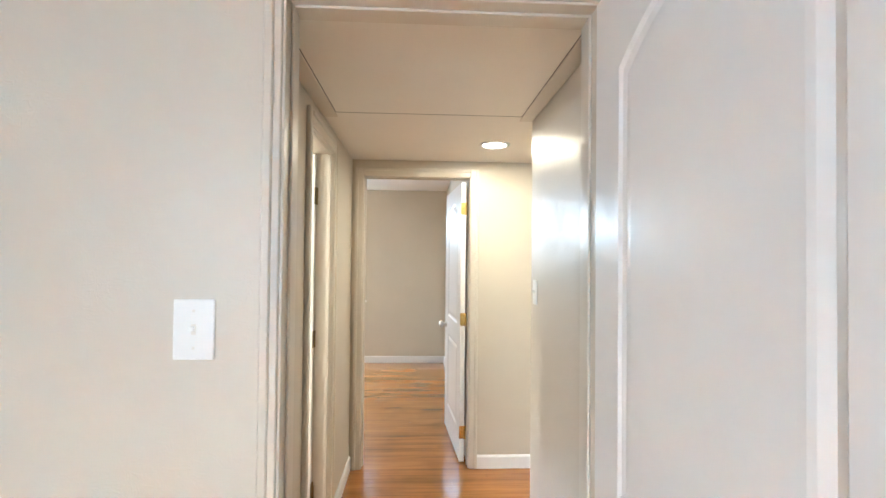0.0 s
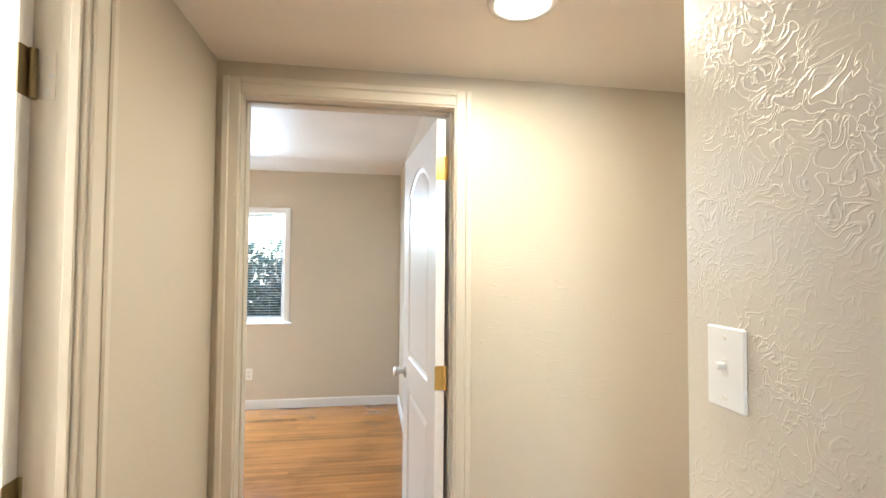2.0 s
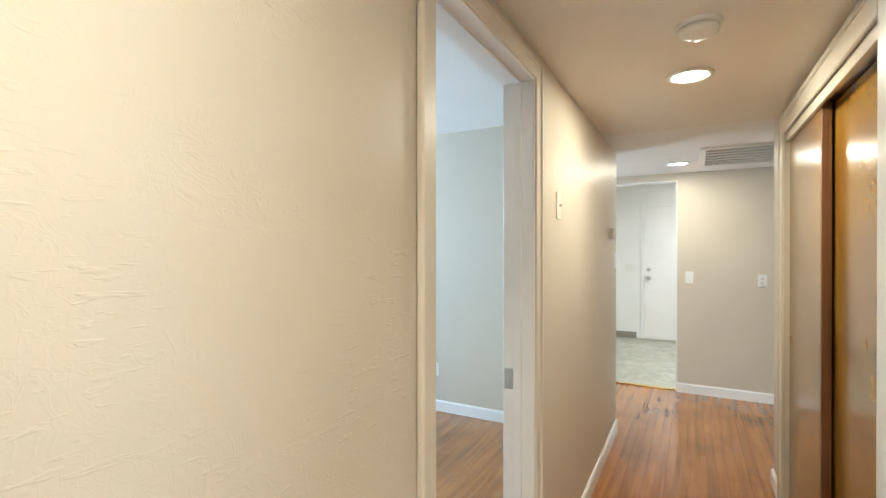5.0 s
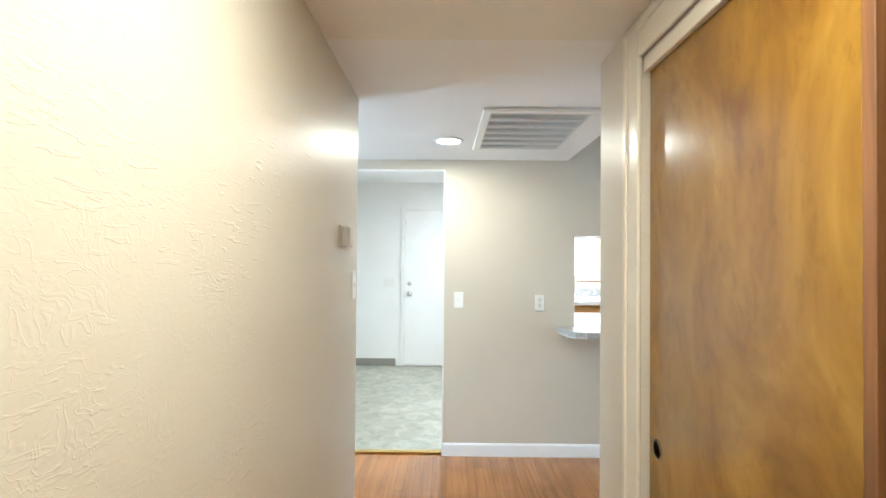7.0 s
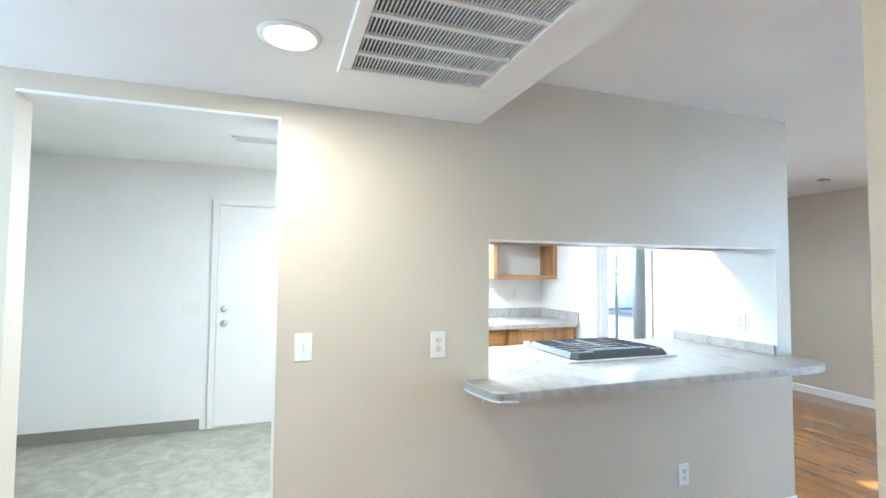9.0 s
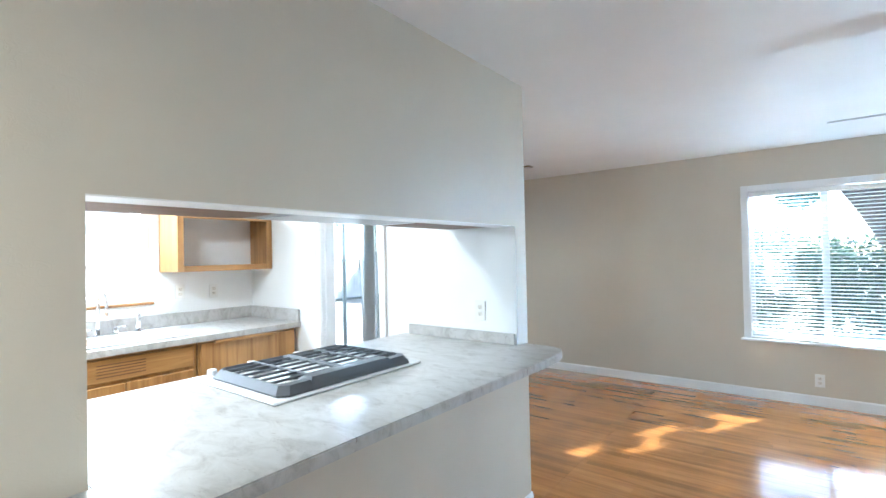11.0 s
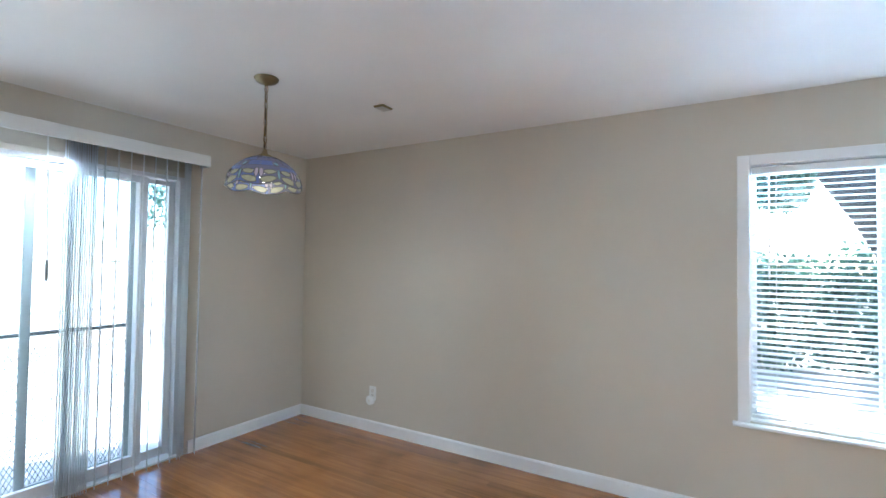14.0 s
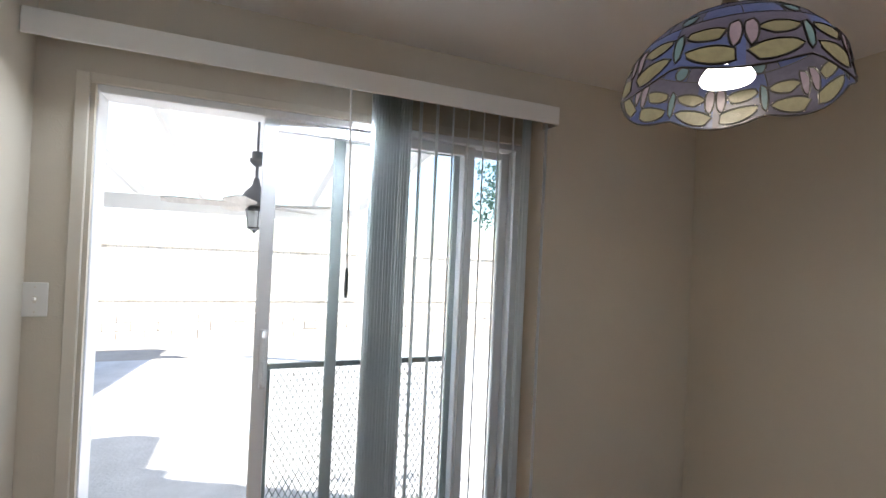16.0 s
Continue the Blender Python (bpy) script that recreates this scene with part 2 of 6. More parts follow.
BEIGE = (0.60, 0.54, 0.44)
WALL = trowel_paint("beige wall paint", BEIGE, 0.40, 0.22, 0.5, 0.2, (0.8, 0.8, 1.0), 0.66, 0.10)
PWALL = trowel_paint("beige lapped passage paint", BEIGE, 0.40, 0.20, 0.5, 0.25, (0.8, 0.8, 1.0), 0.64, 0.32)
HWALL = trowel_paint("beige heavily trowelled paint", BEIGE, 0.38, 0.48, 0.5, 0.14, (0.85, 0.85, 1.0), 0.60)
# warm tint puts the hall lamps' glow into the ceiling colour
HALLCEIL = trowel_paint("hall ceiling paint with lamp warmth", (0.80, 0.76, 0.69), 0.45, 0.15)
CEIL = trowel_paint("white ceiling paint", (0.84, 0.83, 0.81), 0.5, 0.35)
KWALL = trowel_paint("white kitchen paint", (0.82, 0.82, 0.80), 0.4, 0.10)
TRIMB = enamel("beige trim enamel", (0.66, 0.605, 0.51), 0.32)
WHITE = enamel("white trim enamel", (0.82, 0.81, 0.79), 0.32)
DOORW = enamel("white door enamel", (0.84, 0.83, 0.81), 0.3)
PLASTIC = material("white switch plastic", (0.80, 0.79, 0.75), 0.3)
IVORY = material("ivory switch plastic", (0.74, 0.70, 0.62), 0.32)
DARKSLOT = material("dark slot", (0.02, 0.02, 0.02), 0.6)
GAP = material("painted gap shade", (0.05, 0.045, 0.04), 0.9)
BRASS = material("polished brass", (0.78, 0.56, 0.20), 0.25, 1.0)
NICKEL = material("satin nickel", (0.62, 0.60, 0.57), 0.28, 1.0)
BRONZE = material("antique brass", (0.30, 0.24, 0.13), 0.32, 1.0)
STEEL = material("chrome", (0.75, 0.76, 0.78), 0.12, 1.0)
OAK = wood("oak strip flooring", (0.255, 0.098, 0.022), (0.435, 0.178, 0.043), 0.17, "x", 1.0, 0.15, 0.5)
OAKBASE = wood("oak flooring", (0.22, 0.09, 0.024), (0.38, 0.165, 0.047), 0.22, "x", 1.0, 0.0, 0.25)
CLOSETW = figured_veneer("golden birch veneer")
CLOSETE = wood("dark door edge wood", (0.10, 0.045, 0.018), (0.22, 0.10, 0.04), 0.4, "z")
CABW = wood("honey cabinet wood", (0.25, 0.115, 0.032), (0.46, 0.25, 0.085), 0.35, "z", 0.8)
CABH = wood("cabinet drawer wood", (0.25, 0.115, 0.032), (0.46, 0.25, 0.085), 0.35, "y", 0.8)
UNDERW = wood("dark cabinet underside", (0.08, 0.034, 0.015), (0.18, 0.085, 0.04), 0.5, "y")
STONE = stone_laminate("marbled stone laminate")
STRIP = material("pale edge strip", (0.74, 0.76, 0.76), 0.35)
VINYL = vinyl("sheet vinyl")
KICK = material("grey vinyl base", (0.27, 0.26, 0.23), 0.5)
ENAMELW = material("white cooktop enamel", (0.85, 0.85, 0.84), 0.15)
IRON = material("cast iron grate", (0.085, 0.09, 0.097), 0.45)
LEDM = emission("lit lamp lens", (1.0, 0.92, 0.78), 4.0)
BULB = emission("lit bulb", (1.0, 0.95, 0.86), 3.0)
GLASS = glass_pane("window glass")
VINYLW = material("white window vinyl", (0.80, 0.81, 0.82), 0.35)
DARKALU = material("dark grey aluminium", (0.20, 0.235, 0.225), 0.45, 0.3)
# beige plastic darkened to taupe, the shade on its side painted in
THERMO = material("shade-darkened thermostat plastic", (0.50, 0.46, 0.40), 0.4)
SCREENALU = material("grey green aluminium", (0.40, 0.45, 0.44), 0.45, 0.1)
SLAT = translucent("white blind slat", (0.86, 0.88, 0.90), 0.4, 0.45)
VANE = translucent("white vertical vane", (0.86, 0.88, 0.88), 0.45, 0.65)
CONCRETE = rough_ground("patio concrete", (0.42, 0.42, 0.41), (0.54, 0.54, 0.53), 3.0)
DIRT = rough_ground("dry yard soil", (0.27, 0.25, 0.21), (0.38, 0.35, 0.30), 1.3)
# near-white boards put sunlit overexposure into the wood colour
FENCEW = wood("pale fence board", (0.56, 0.52, 0.46), (0.68, 0.64, 0.58), 0.8, "z")
# translucency is added to brighten the shade under the patio cover
PATIOR = translucent("white translucent patio roofing", (0.82, 0.83, 0.84), 0.5, 0.4)
PATIOW = enamel("white patio cover paint", (0.70, 0.70, 0.69), 0.5)
BARK = rough_ground("tree bark", (0.035, 0.034, 0.034), (0.095, 0.09, 0.085), 9.0, 0.9, 0.03)
LEAF = leafy("green foliage", (0.055, 0.115, 0.085), (0.105, 0.18, 0.12))
BRICKM = rough_ground("garden wall block", (0.52, 0.47, 0.42), (0.64, 0.59, 0.54), 8.0)
FANMETAL = material("dark fan metal", (0.06, 0.06, 0.065), 0.4, 0.7)
# dark fan metal lightened to grey, outdoor glare put into its colour
GLAREMETAL = material("glare-greyed fan metal", (0.17, 0.175, 0.19), 0.5, 0.3)
FANWOOD = wood("grey fan blade", (0.46, 0.43, 0.40), (0.60, 0.57, 0.54), 0.45, "x")
LEAD = material("dark lead came", (0.035, 0.033, 0.03), 0.45, 0.6)
GL_BLUE = art_glass("blue art glass", (0.055, 0.07, 0.16), 0.5, (0.040, 0.052, 0.12))
GL_VIOLET = art_glass("violet art glass", (0.085, 0.08, 0.115), 0.5, (0.048, 0.044, 0.068))
GL_CREAM = art_glass("cream rippled glass", (0.28, 0.265, 0.20), 0.6, (0.13, 0.12, 0.085))
GL_AMBER = art_glass("pale amber rippled glass", (0.23, 0.215, 0.14), 0.8, (0.095, 0.088, 0.055))
GL_ROSE = art_glass("rose art glass", (0.22, 0.18, 0.22), 0.5, (0.13, 0.105, 0.13))
GL_TEAL = art_glass("teal art glass", (0.10, 0.16, 0.18), 0.5, (0.07, 0.11, 0.12))


# ---- mesh helpers ----
def B(bm, x0, x1, y0, y1, z0, z1, bevel=0.0):
    """Adds a box, its edges eased by a single chamfer."""
    x0, x1 = min(x0, x1), max(x0, x1)
    y0, y1 = min(y0, y1), max(y0, y1)
    z0, z1 = min(z0, z1), max(z0, z1)
    vs = [bm.verts.new(p) for p in ((x0, y0, z0), (x1, y0, z0), (x1, y1, z0), (x0, y1, z0), (x0, y0, z1), (x1, y0, z1), (x1, y1, z1), (x0, y1, z1))]
    fs = [bm.faces.new([vs[i] for i in f]) for f in ((3, 2, 1, 0), (4, 5, 6, 7), (0, 1, 5, 4), (1, 2, 6, 5), (2, 3, 7, 6), (3, 0, 4, 7))]
    if bevel:
        es = {e for f in fs for e in f.edges}
        bmesh.ops.bevel(bm, geom=list(es), offset=bevel, segments=1, affect="EDGES")
    return bm


def box(x0, x1, y0, y1, z0, z1, bevel=0.0):
    return B(bmesh.new(), x0, x1, y0, y1, z0, z1, bevel)


def lathe(profile, centre=(0, 0, 0), axis="z", n=24, bm=None):
    """Turns (radius, height) pairs about an axis."""
    bm = bm or bmesh.new()
    rings = []
    for r, hgt in profile:
        ring = []
        for i in range(n):
            a = 2 * math.pi * i / n
            p = (r * math.cos(a), r * math.sin(a), hgt)
            if axis == "x":
                p = (p[2], p[0], p[1])
            elif axis == "y":
                p = (p[0], p[2], p[1])
            ring.append(bm.verts.new([c + o for c, o in zip(p, centre)]))
        rings.append(ring)
    for a, b in zip(rings, rings[1:]):
        for i in range(n):
            bm.faces.new((a[i], a[(i + 1) % n], b[(i + 1) % n], b[i]))
    for ring in (rings[0], rings[-1]):
        if len(ring) > 2:
            bm.faces.new(ring)
    bmesh.ops.recalc_face_normals(bm, faces=bm.faces)
    return bm


def tube(points, radius, n=8, bm=None, close=False):
    """A round bar along points; radius is one number or one per point."""
    bm = bm or bmesh.new()
    pts = [Vector(p) for p in points]
    rad = radius if isinstance(radius, (list, tuple)) else [radius] * len(pts)
    rings = []
    for i, p in enumerate(pts):
        if close:
            d = pts[(i + 1) % len(pts)] - pts[i - 1]
        else:
            d = pts[min(i + 1, len(pts) - 1)] - pts[max(i - 1, 0)]
        q = d.to_track_quat("Z", "Y")
        rings.append([bm.verts.new(p + q @ Vector((rad[i] * math.cos(2 * math.pi * k / n), rad[i] * math.sin(2 * math.pi * k / n), 0))) for k in range(n)])
    pairs = list(zip(rings, rings[1:])) + ([(rings[-1], rings[0])] if close else [])
    for a, b in pairs:
        for k in range(n):
            bm.faces.new((a[k], a[(k + 1) % n], b[(k + 1) % n], b[k]))
    if not close:
        bm.faces.new(rings[0][::-1])
        bm.faces.new(rings[-1])
    return bm


def to_mesh(name, bm, mat, smooth=False):
    me = bpy.data.meshes.new(name)
    bm.to_mesh(me)
    bm.free()
    me.materials.append(mat)
    if smooth:
        me.shade_smooth()
    return me


def structure(name, bm, mat, label="", category=""):
    ob = new(name, to_mesh(name, bm, mat))
    return tagged(ob, label, category, kind="structure")


def thing(name, at, label, category, group="", kind="", m=None):
    ob = new(name)
    ob.empty_display_size = 0.05
    ob.matrix_basis = m if m is not None else Matrix.Translation(at)
    return tagged(ob, label, category, group, kind)


def base_of(ob):
    while ob.parent:
        ob = ob.parent
    return ob.matrix_basis.translation


def part(name, bm, mat, parent, label="", world_coords=False, smooth=False, kind=""):
    """One mesh under a thing or part. Coordinates are the thing's own, or the world's."""
    if world_coords:
        bmesh.ops.translate(bm, vec=-base_of(parent), verts=bm.verts)
    ob = new(name, to_mesh(name, bm, mat, smooth))
    ob.parent = parent
    return tagged(ob, label, kind=kind)


def wall(name, axis, c0, c1, a0, a1, z0, z1, holes, mat, label):
    """A wall that runs along an axis from a0 to a1, with its faces at c0 and c1 and holes (b0, b1, low, high) through it."""
    A_ = sorted({a0, a1, *[h[0] for h in holes], *[h[1] for h in holes]})
    Z_ = sorted({z0, z1, *[h[2] for h in holes], *[h[3] for h in holes]})
    A_ = [a for a in A_ if a0 <= a <= a1]
    Z_ = [z for z in Z_ if z0 <= z <= z1]

    def solid(i, k):
        if not (0 <= i < len(A_) - 1 and 0 <= k < len(Z_) - 1):
            return False
        a, z = (A_[i] + A_[i + 1]) / 2, (Z_[k] + Z_[k + 1]) / 2
        return not any(h[0] < a < h[1] and h[2] < z < h[3] for h in holes)

    bm = bmesh.new()
    cache = {}

    def v(c, a, z):
        key = (c, a, z)
        if key not in cache:
            cache[key] = bm.verts.new((a, c, z) if axis == "x" else (c, a, z))
        return cache[key]

    for i in range(len(A_) - 1):
        for k in range(len(Z_) - 1):
            if not solid(i, k):
                continue
            p, q, r, s = A_[i], A_[i + 1], Z_[k], Z_[k + 1]
            for c in (c0, c1):
                bm.faces.new((v(c, p, r), v(c, q, r), v(c, q, s), v(c, p, s)))
            if not solid(i - 1, k):
                bm.faces.new((v(c0, p, r), v(c1, p, r), v(c1, p, s), v(c0, p, s)))
            if not solid(i + 1, k):
                bm.faces.new((v(c0, q, r), v(c1, q, r), v(c1, q, s), v(c0, q, s)))
            if not solid(i, k - 1):
                bm.faces.new((v(c0, p, r), v(c1, p, r), v(c1, q, r), v(c0, q, r)))
            if not solid(i, k + 1):
                bm.faces.new((v(c0, p, s), v(c1, p, s), v(c1, q, s), v(c0, q, s)))
    bmesh.ops.recalc_face_normals(bm, faces=bm.faces)
    return structure(name, bm, mat, label, "wall")


def board(axis, a0, a1, c, out, z0, h, t, bm=None):
    """A skirting board with an eased top along an axis; out is the side it stands out to (+1 or -1)."""
    bm = bm or bmesh.new()
    prof = [(0, z0), (t, z0), (t, z0 + h - 0.012), (t * 0.45, z0 + h), (0, z0 + h)]
    ends = []
    for a in (a0, a1):
        ends.append([bm.verts.new((a, c + out * p, z) if axis == "x" else (c + out * p, a, z)) for p, z in prof])
    n = len(prof)
    for i in range(n):
        bm.faces.new((ends[0][i], ends[0][(i + 1) % n], ends[1][(i + 1) % n], ends[1][i]))
    bm.faces.new(ends[0])
    bm.faces.new(ends[1][::-1])
    bmesh.ops.recalc_face_normals(bm, faces=bm.faces)
    return bm


# ---- structure ----
HC, RC = 2.157, 2.41          # hall ceiling, room ceiling
YN = 3.655                    # north wall of the passage
X1 = 6.205                    # wall with the pass-through
XP = 8.93                    # patio and kitchen window wall
YS = -2.83                    # big window wall
T = 0.115
TOP = 2.62

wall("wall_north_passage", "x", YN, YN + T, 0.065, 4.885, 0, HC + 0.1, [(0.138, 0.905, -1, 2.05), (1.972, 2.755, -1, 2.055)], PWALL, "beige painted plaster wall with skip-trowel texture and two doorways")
wall("wall_west_hall", "y", 0.065 - T, 0.065, 1.575, YN, 0, HC + 0.1, [(2.39, 2.935, -1, 2.045)], WALL, "beige painted plaster hall wall with a bathroom doorway")
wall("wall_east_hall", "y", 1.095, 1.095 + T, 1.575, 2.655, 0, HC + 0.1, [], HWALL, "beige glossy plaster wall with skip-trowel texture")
wall("wall_south_stub", "x", 2.54, 2.655, 1.21, 2.55, 0, HC + 0.1, [], WALL, "plain beige wall beside the closet")
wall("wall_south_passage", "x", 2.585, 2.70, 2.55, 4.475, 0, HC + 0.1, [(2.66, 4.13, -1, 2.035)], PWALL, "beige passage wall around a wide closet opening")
wall("wall_bedroom_a_north", "x", 1.46, 1.575, -2.2, 2.2, 0, TOP, [(0.215, 0.975, -1, 2.095)], WALL, "beige bedroom wall with a doorway to the hall")
wall("wall_bedroom_a_west", "y", -2.3, -2.2, -2.6, 1.575, 0, TOP, [], WALL, "plain beige bedroom wall")
wall("wall_bedroom_a_south", "x", -2.6, -2.5, -2.2, 2.2, 0, TOP, [(-1.7, -0.1, 0.85, 2.1)], WALL, "plain beige bedroom wall with an unseen window")
wall("wall_bedroom_a_east", "y", 2.2, 2.3, -2.6, 2.585, 0, TOP, [], WALL, "plain beige wall between bedroom and living room")
wall("wall_closet_back", "x", 2.0, 2.05, 2.3, 4.475, 0, TOP, [], WALL, "plain closet back wall")
wall("wall_closet_west", "y", 2.3, 2.36, 2.05, 2.585, 0, TOP, [], WALL, "plain closet side wall")
wall("wall_closet_east", "y", 4.36, 4.475, 2.05, 2.585, 0, TOP, [], WALL, "plain beige wall end of the closet")
wall("wall_bath_south", "x", 1.575, 1.66, -1.7, -0.05, 0, TOP, [], KWALL, "plain white bathroom wall")
wall("wall_bath_west", "y", -1.8, -1.7, 1.575, YN, 0, TOP, [], KWALL, "plain white bathroom wall")
wall("wall_bath_north", "x", YN, YN + T, -1.8, 0.065, 0, TOP, [], WALL, "plain wall between bathroom and bedroom")
wall("wall_bedroom_b_east", "y", 0.905, 1.0, YN + T, 6.935, 0, TOP, [], WALL, "beige bedroom side wall")
wall("wall_bedroom_b_north", "x", 6.935, 7.065, -2.4, 1.0, 0, TOP, [(-1.62, -0.27, 0.875, 1.975)], WALL, "beige bedroom wall with a window")
wall("wall_bedroom_b_west", "y", -2.5, -2.4, YN, 7.065, 0, TOP, [], WALL, "plain beige bedroom wall")
wall("wall_bedroom_c_east", "y", 4.63, 4.73, YN + T, 6.935, 0, TOP, [], WALL, "beige bedroom side wall")
wall("wall_bedroom_c_north", "x", 6.935, 7.065, 1.0, 4.73, 0, TOP, [(2.5, 3.85, 0.875, 1.975)], WALL, "plain beige bedroom wall with an unseen window")
wall("wall_entry_west", "y", 4.77, 4.885, YN + T, 5.4, 0, TOP, [], WALL, "plain beige entry wall")
# unseen wall; its opening is assumed, to hold the entry fill panel
wall("wall_entry_north", "x", 5.4, 5.5, 4.73, 6.32, 0, TOP, [(5.15, 5.95, 0.3, 2.1)], WALL, "plain beige entry wall")
wall("wall_pass_through", "y", X1, X1 + 0.123, 0.245, 5.4, 0, TOP, [(3.275, 4.15, -1, 2.085), (0.366, 2.312, 0.905, 1.604)], WALL, "beige wall with a pass-through opening over the bar and a kitchen doorway")
wall("wall_partition", "x", 0.245, 0.366, X1 + 0.123, XP, 0, TOP, [(7.27, 7.93, -1, 2.05)], KWALL, "white kitchen partition wall with a doorway to the dining area")
wall("wall_east", "y", XP, XP + 0.15, YS - 0.13, 5.5, 0, TOP, [(-1.675, 0.068, -0.05, 2.045), (1.27, 2.55, 1.15, 1.95)], WALL, "beige outside wall with the patio door opening")
wall("wall_south_living", "x", YS - 0.13, YS, 2.3, XP, 0, TOP, [(2.96, 5.39, 0.585, 2.015)], WALL, "beige living room wall with a wide window")
wall("wall_living_west", "y", 2.2, 2.3, YS - 0.13, -2.6, 0, TOP, [], WALL, "plain beige living room wall end")
wall("wall_kitchen_north", "x", 5.3, 5.4, X1 + 0.123, XP, 0, TOP, [], KWALL, "plain white kitchen wall")
structure("wall_lining_dining", box(X1 + 0.123, 7.27, 0.239, 0.245, 0, RC), WALL, "beige dining side of the partition wall", "wall")
structure("wall_lining_dining_2", box(7.93, XP, 0.239, 0.245, 0, RC), WALL, "beige dining side of the partition wall", "wall")
structure("wall_lining_dining_3", box(7.27, 7.93, 0.239, 0.245, 2.05, RC), WALL, "beige dining side over the doorway", "wall")
structure("wall_lining_kitchen", box(XP - 0.006, XP, 0.366, 1.27, 0, RC), KWALL, "white painted kitchen window wall", "wall")
structure("wall_lining_kitchen_2", box(XP - 0.006, XP, 2.55, 5.3, 0, RC), KWALL, "white painted kitchen window wall", "wall")
structure("wall_lining_kitchen_3", box(XP - 0.006, XP, 1.27, 2.55, 0, 1.15), KWALL, "white painted kitchen wall under the window", "wall")
structure("wall_lining_kitchen_4", box(XP - 0.006, XP, 1.27, 2.55, 1.95, RC), KWALL, "white painted kitchen wall over the window", "wall")
structure("wall_lining_kitchen_5", box(X1 + 0.123, X1 + 0.129, 2.312, 3.275, 0, RC), KWALL, "white painted kitchen wall behind the bar", "wall")
structure("pass_through_jamb", box(X1 - 0.002, X1 + 0.123, 0.366, 0.3685, 0.945, 1.604), KWALL, "white painted end of the pass-through", "trim")
structure("pass_through_head", box(X1 - 0.002, X1 + 0.123, 0.3685, 2.312, 1.600, 1.604), WHITE, "white painted underside of the pass-through", "trim")
structure("doorway_lining", box(X1 - 0.003, X1 + 0.126, 3.263, 3.275, 0, 2.085), WHITE, "white painted kitchen doorway edge", "trim")
structure("doorway_lining_2", box(X1 - 0.003, X1 + 0.126, 3.275, 4.15, 2.073, 2.085), WHITE, "white painted kitchen doorway head", "trim")

# ceilings
structure("ceiling_hall", B(box(0.065, 1.095, 1.575, 2.65, HC, HC + 0.1), 0.065, 4.30, 2.65, YN, HC, HC + 0.1), HALLCEIL, "low hall ceiling with lamp warmth in its colour", "ceiling")
structure("ceiling_soffit", B(B(box(4.93, X1, 2.368, 5.4, HC, RC), 4.475, 4.93, 2.368, 2.65, HC, RC), 4.30, 4.93, 2.65, YN, HC, RC), CEIL, "white dropped soffit ceiling over the entry", "ceiling")
structure("ceiling_living", B(B(box(2.3, X1, YS, 2.0, RC, RC + 0.1), X1, XP, YS, 0.239, RC, RC + 0.1), 4.475, X1, 2.0, 2.368, RC, RC + 0.1), CEIL, "white textured living room ceiling", "ceiling")
structure("ceiling_kitchen", box(X1 + 0.123, XP, 0.366, 5.3, RC, RC + 0.1), KWALL, "white kitchen ceiling", "ceiling")
structure("ceiling_bedroom_a", box(-2.2, 2.2, -2.5, 1.46, RC, RC + 0.1), CEIL, "white bedroom ceiling", "ceiling")
structure("ceiling_bath", box(-1.7, -0.05, 1.66, YN, RC, RC + 0.1), KWALL, "white bathroom ceiling", "ceiling")
structure("ceiling_bedroom_b", box(-2.4, 0.905, YN + T, 6.935, RC, RC + 0.1), CEIL, "white bedroom ceiling", "ceiling")
structure("ceiling_bedroom_c", box(1.0, 4.63, YN + T, 6.935, RC, RC + 0.1), CEIL, "white bedroom ceiling", "ceiling")
structure("ceiling_closet", box(2.36, 4.36, 2.05, 2.585, RC, RC + 0.05), KWALL, "plain closet ceiling", "ceiling")
# roof is out of view; upper slab overhangs to shade the patio ground
structure("roof", B(box(-2.6, XP + 0.14, YS - 0.4, 7.2, TOP, TOP + 0.12), -2.8, XP + 0.72, YS - 0.4, 7.4, TOP + 0.121, TOP + 0.3), PATIOW, "unseen flat roof with eaves drawn out to shade the patio", "roof")

# floors below the boards
structure("floor", box(-2.5, X1 + 0.06, -2.6, 7.065, -0.12, -0.012), OAKBASE, "orange oak strip floor base", "floor")
structure("floor_dining", B(box(X1 + 0.06, XP + 0.0, YS, 0.32, -0.12, -0.012), 2.3, X1 + 0.06, YS, -2.6, -0.12, -0.012), OAKBASE, "orange oak floor base in the dining area", "floor")
structure("floor_kitchen", box(X1 + 0.06, XP, 0.32, 5.4, -0.12, 0.004), VINYL, "mottled grey-green sheet vinyl kitchen floor", "floor")
structure("threshold", box(X1 + 0.03, X1 + 0.075, 3.275, 4.15, -0.01, 0.010, 0.003), BRASS, "narrow brass strip at the kitchen doorway", "trim")

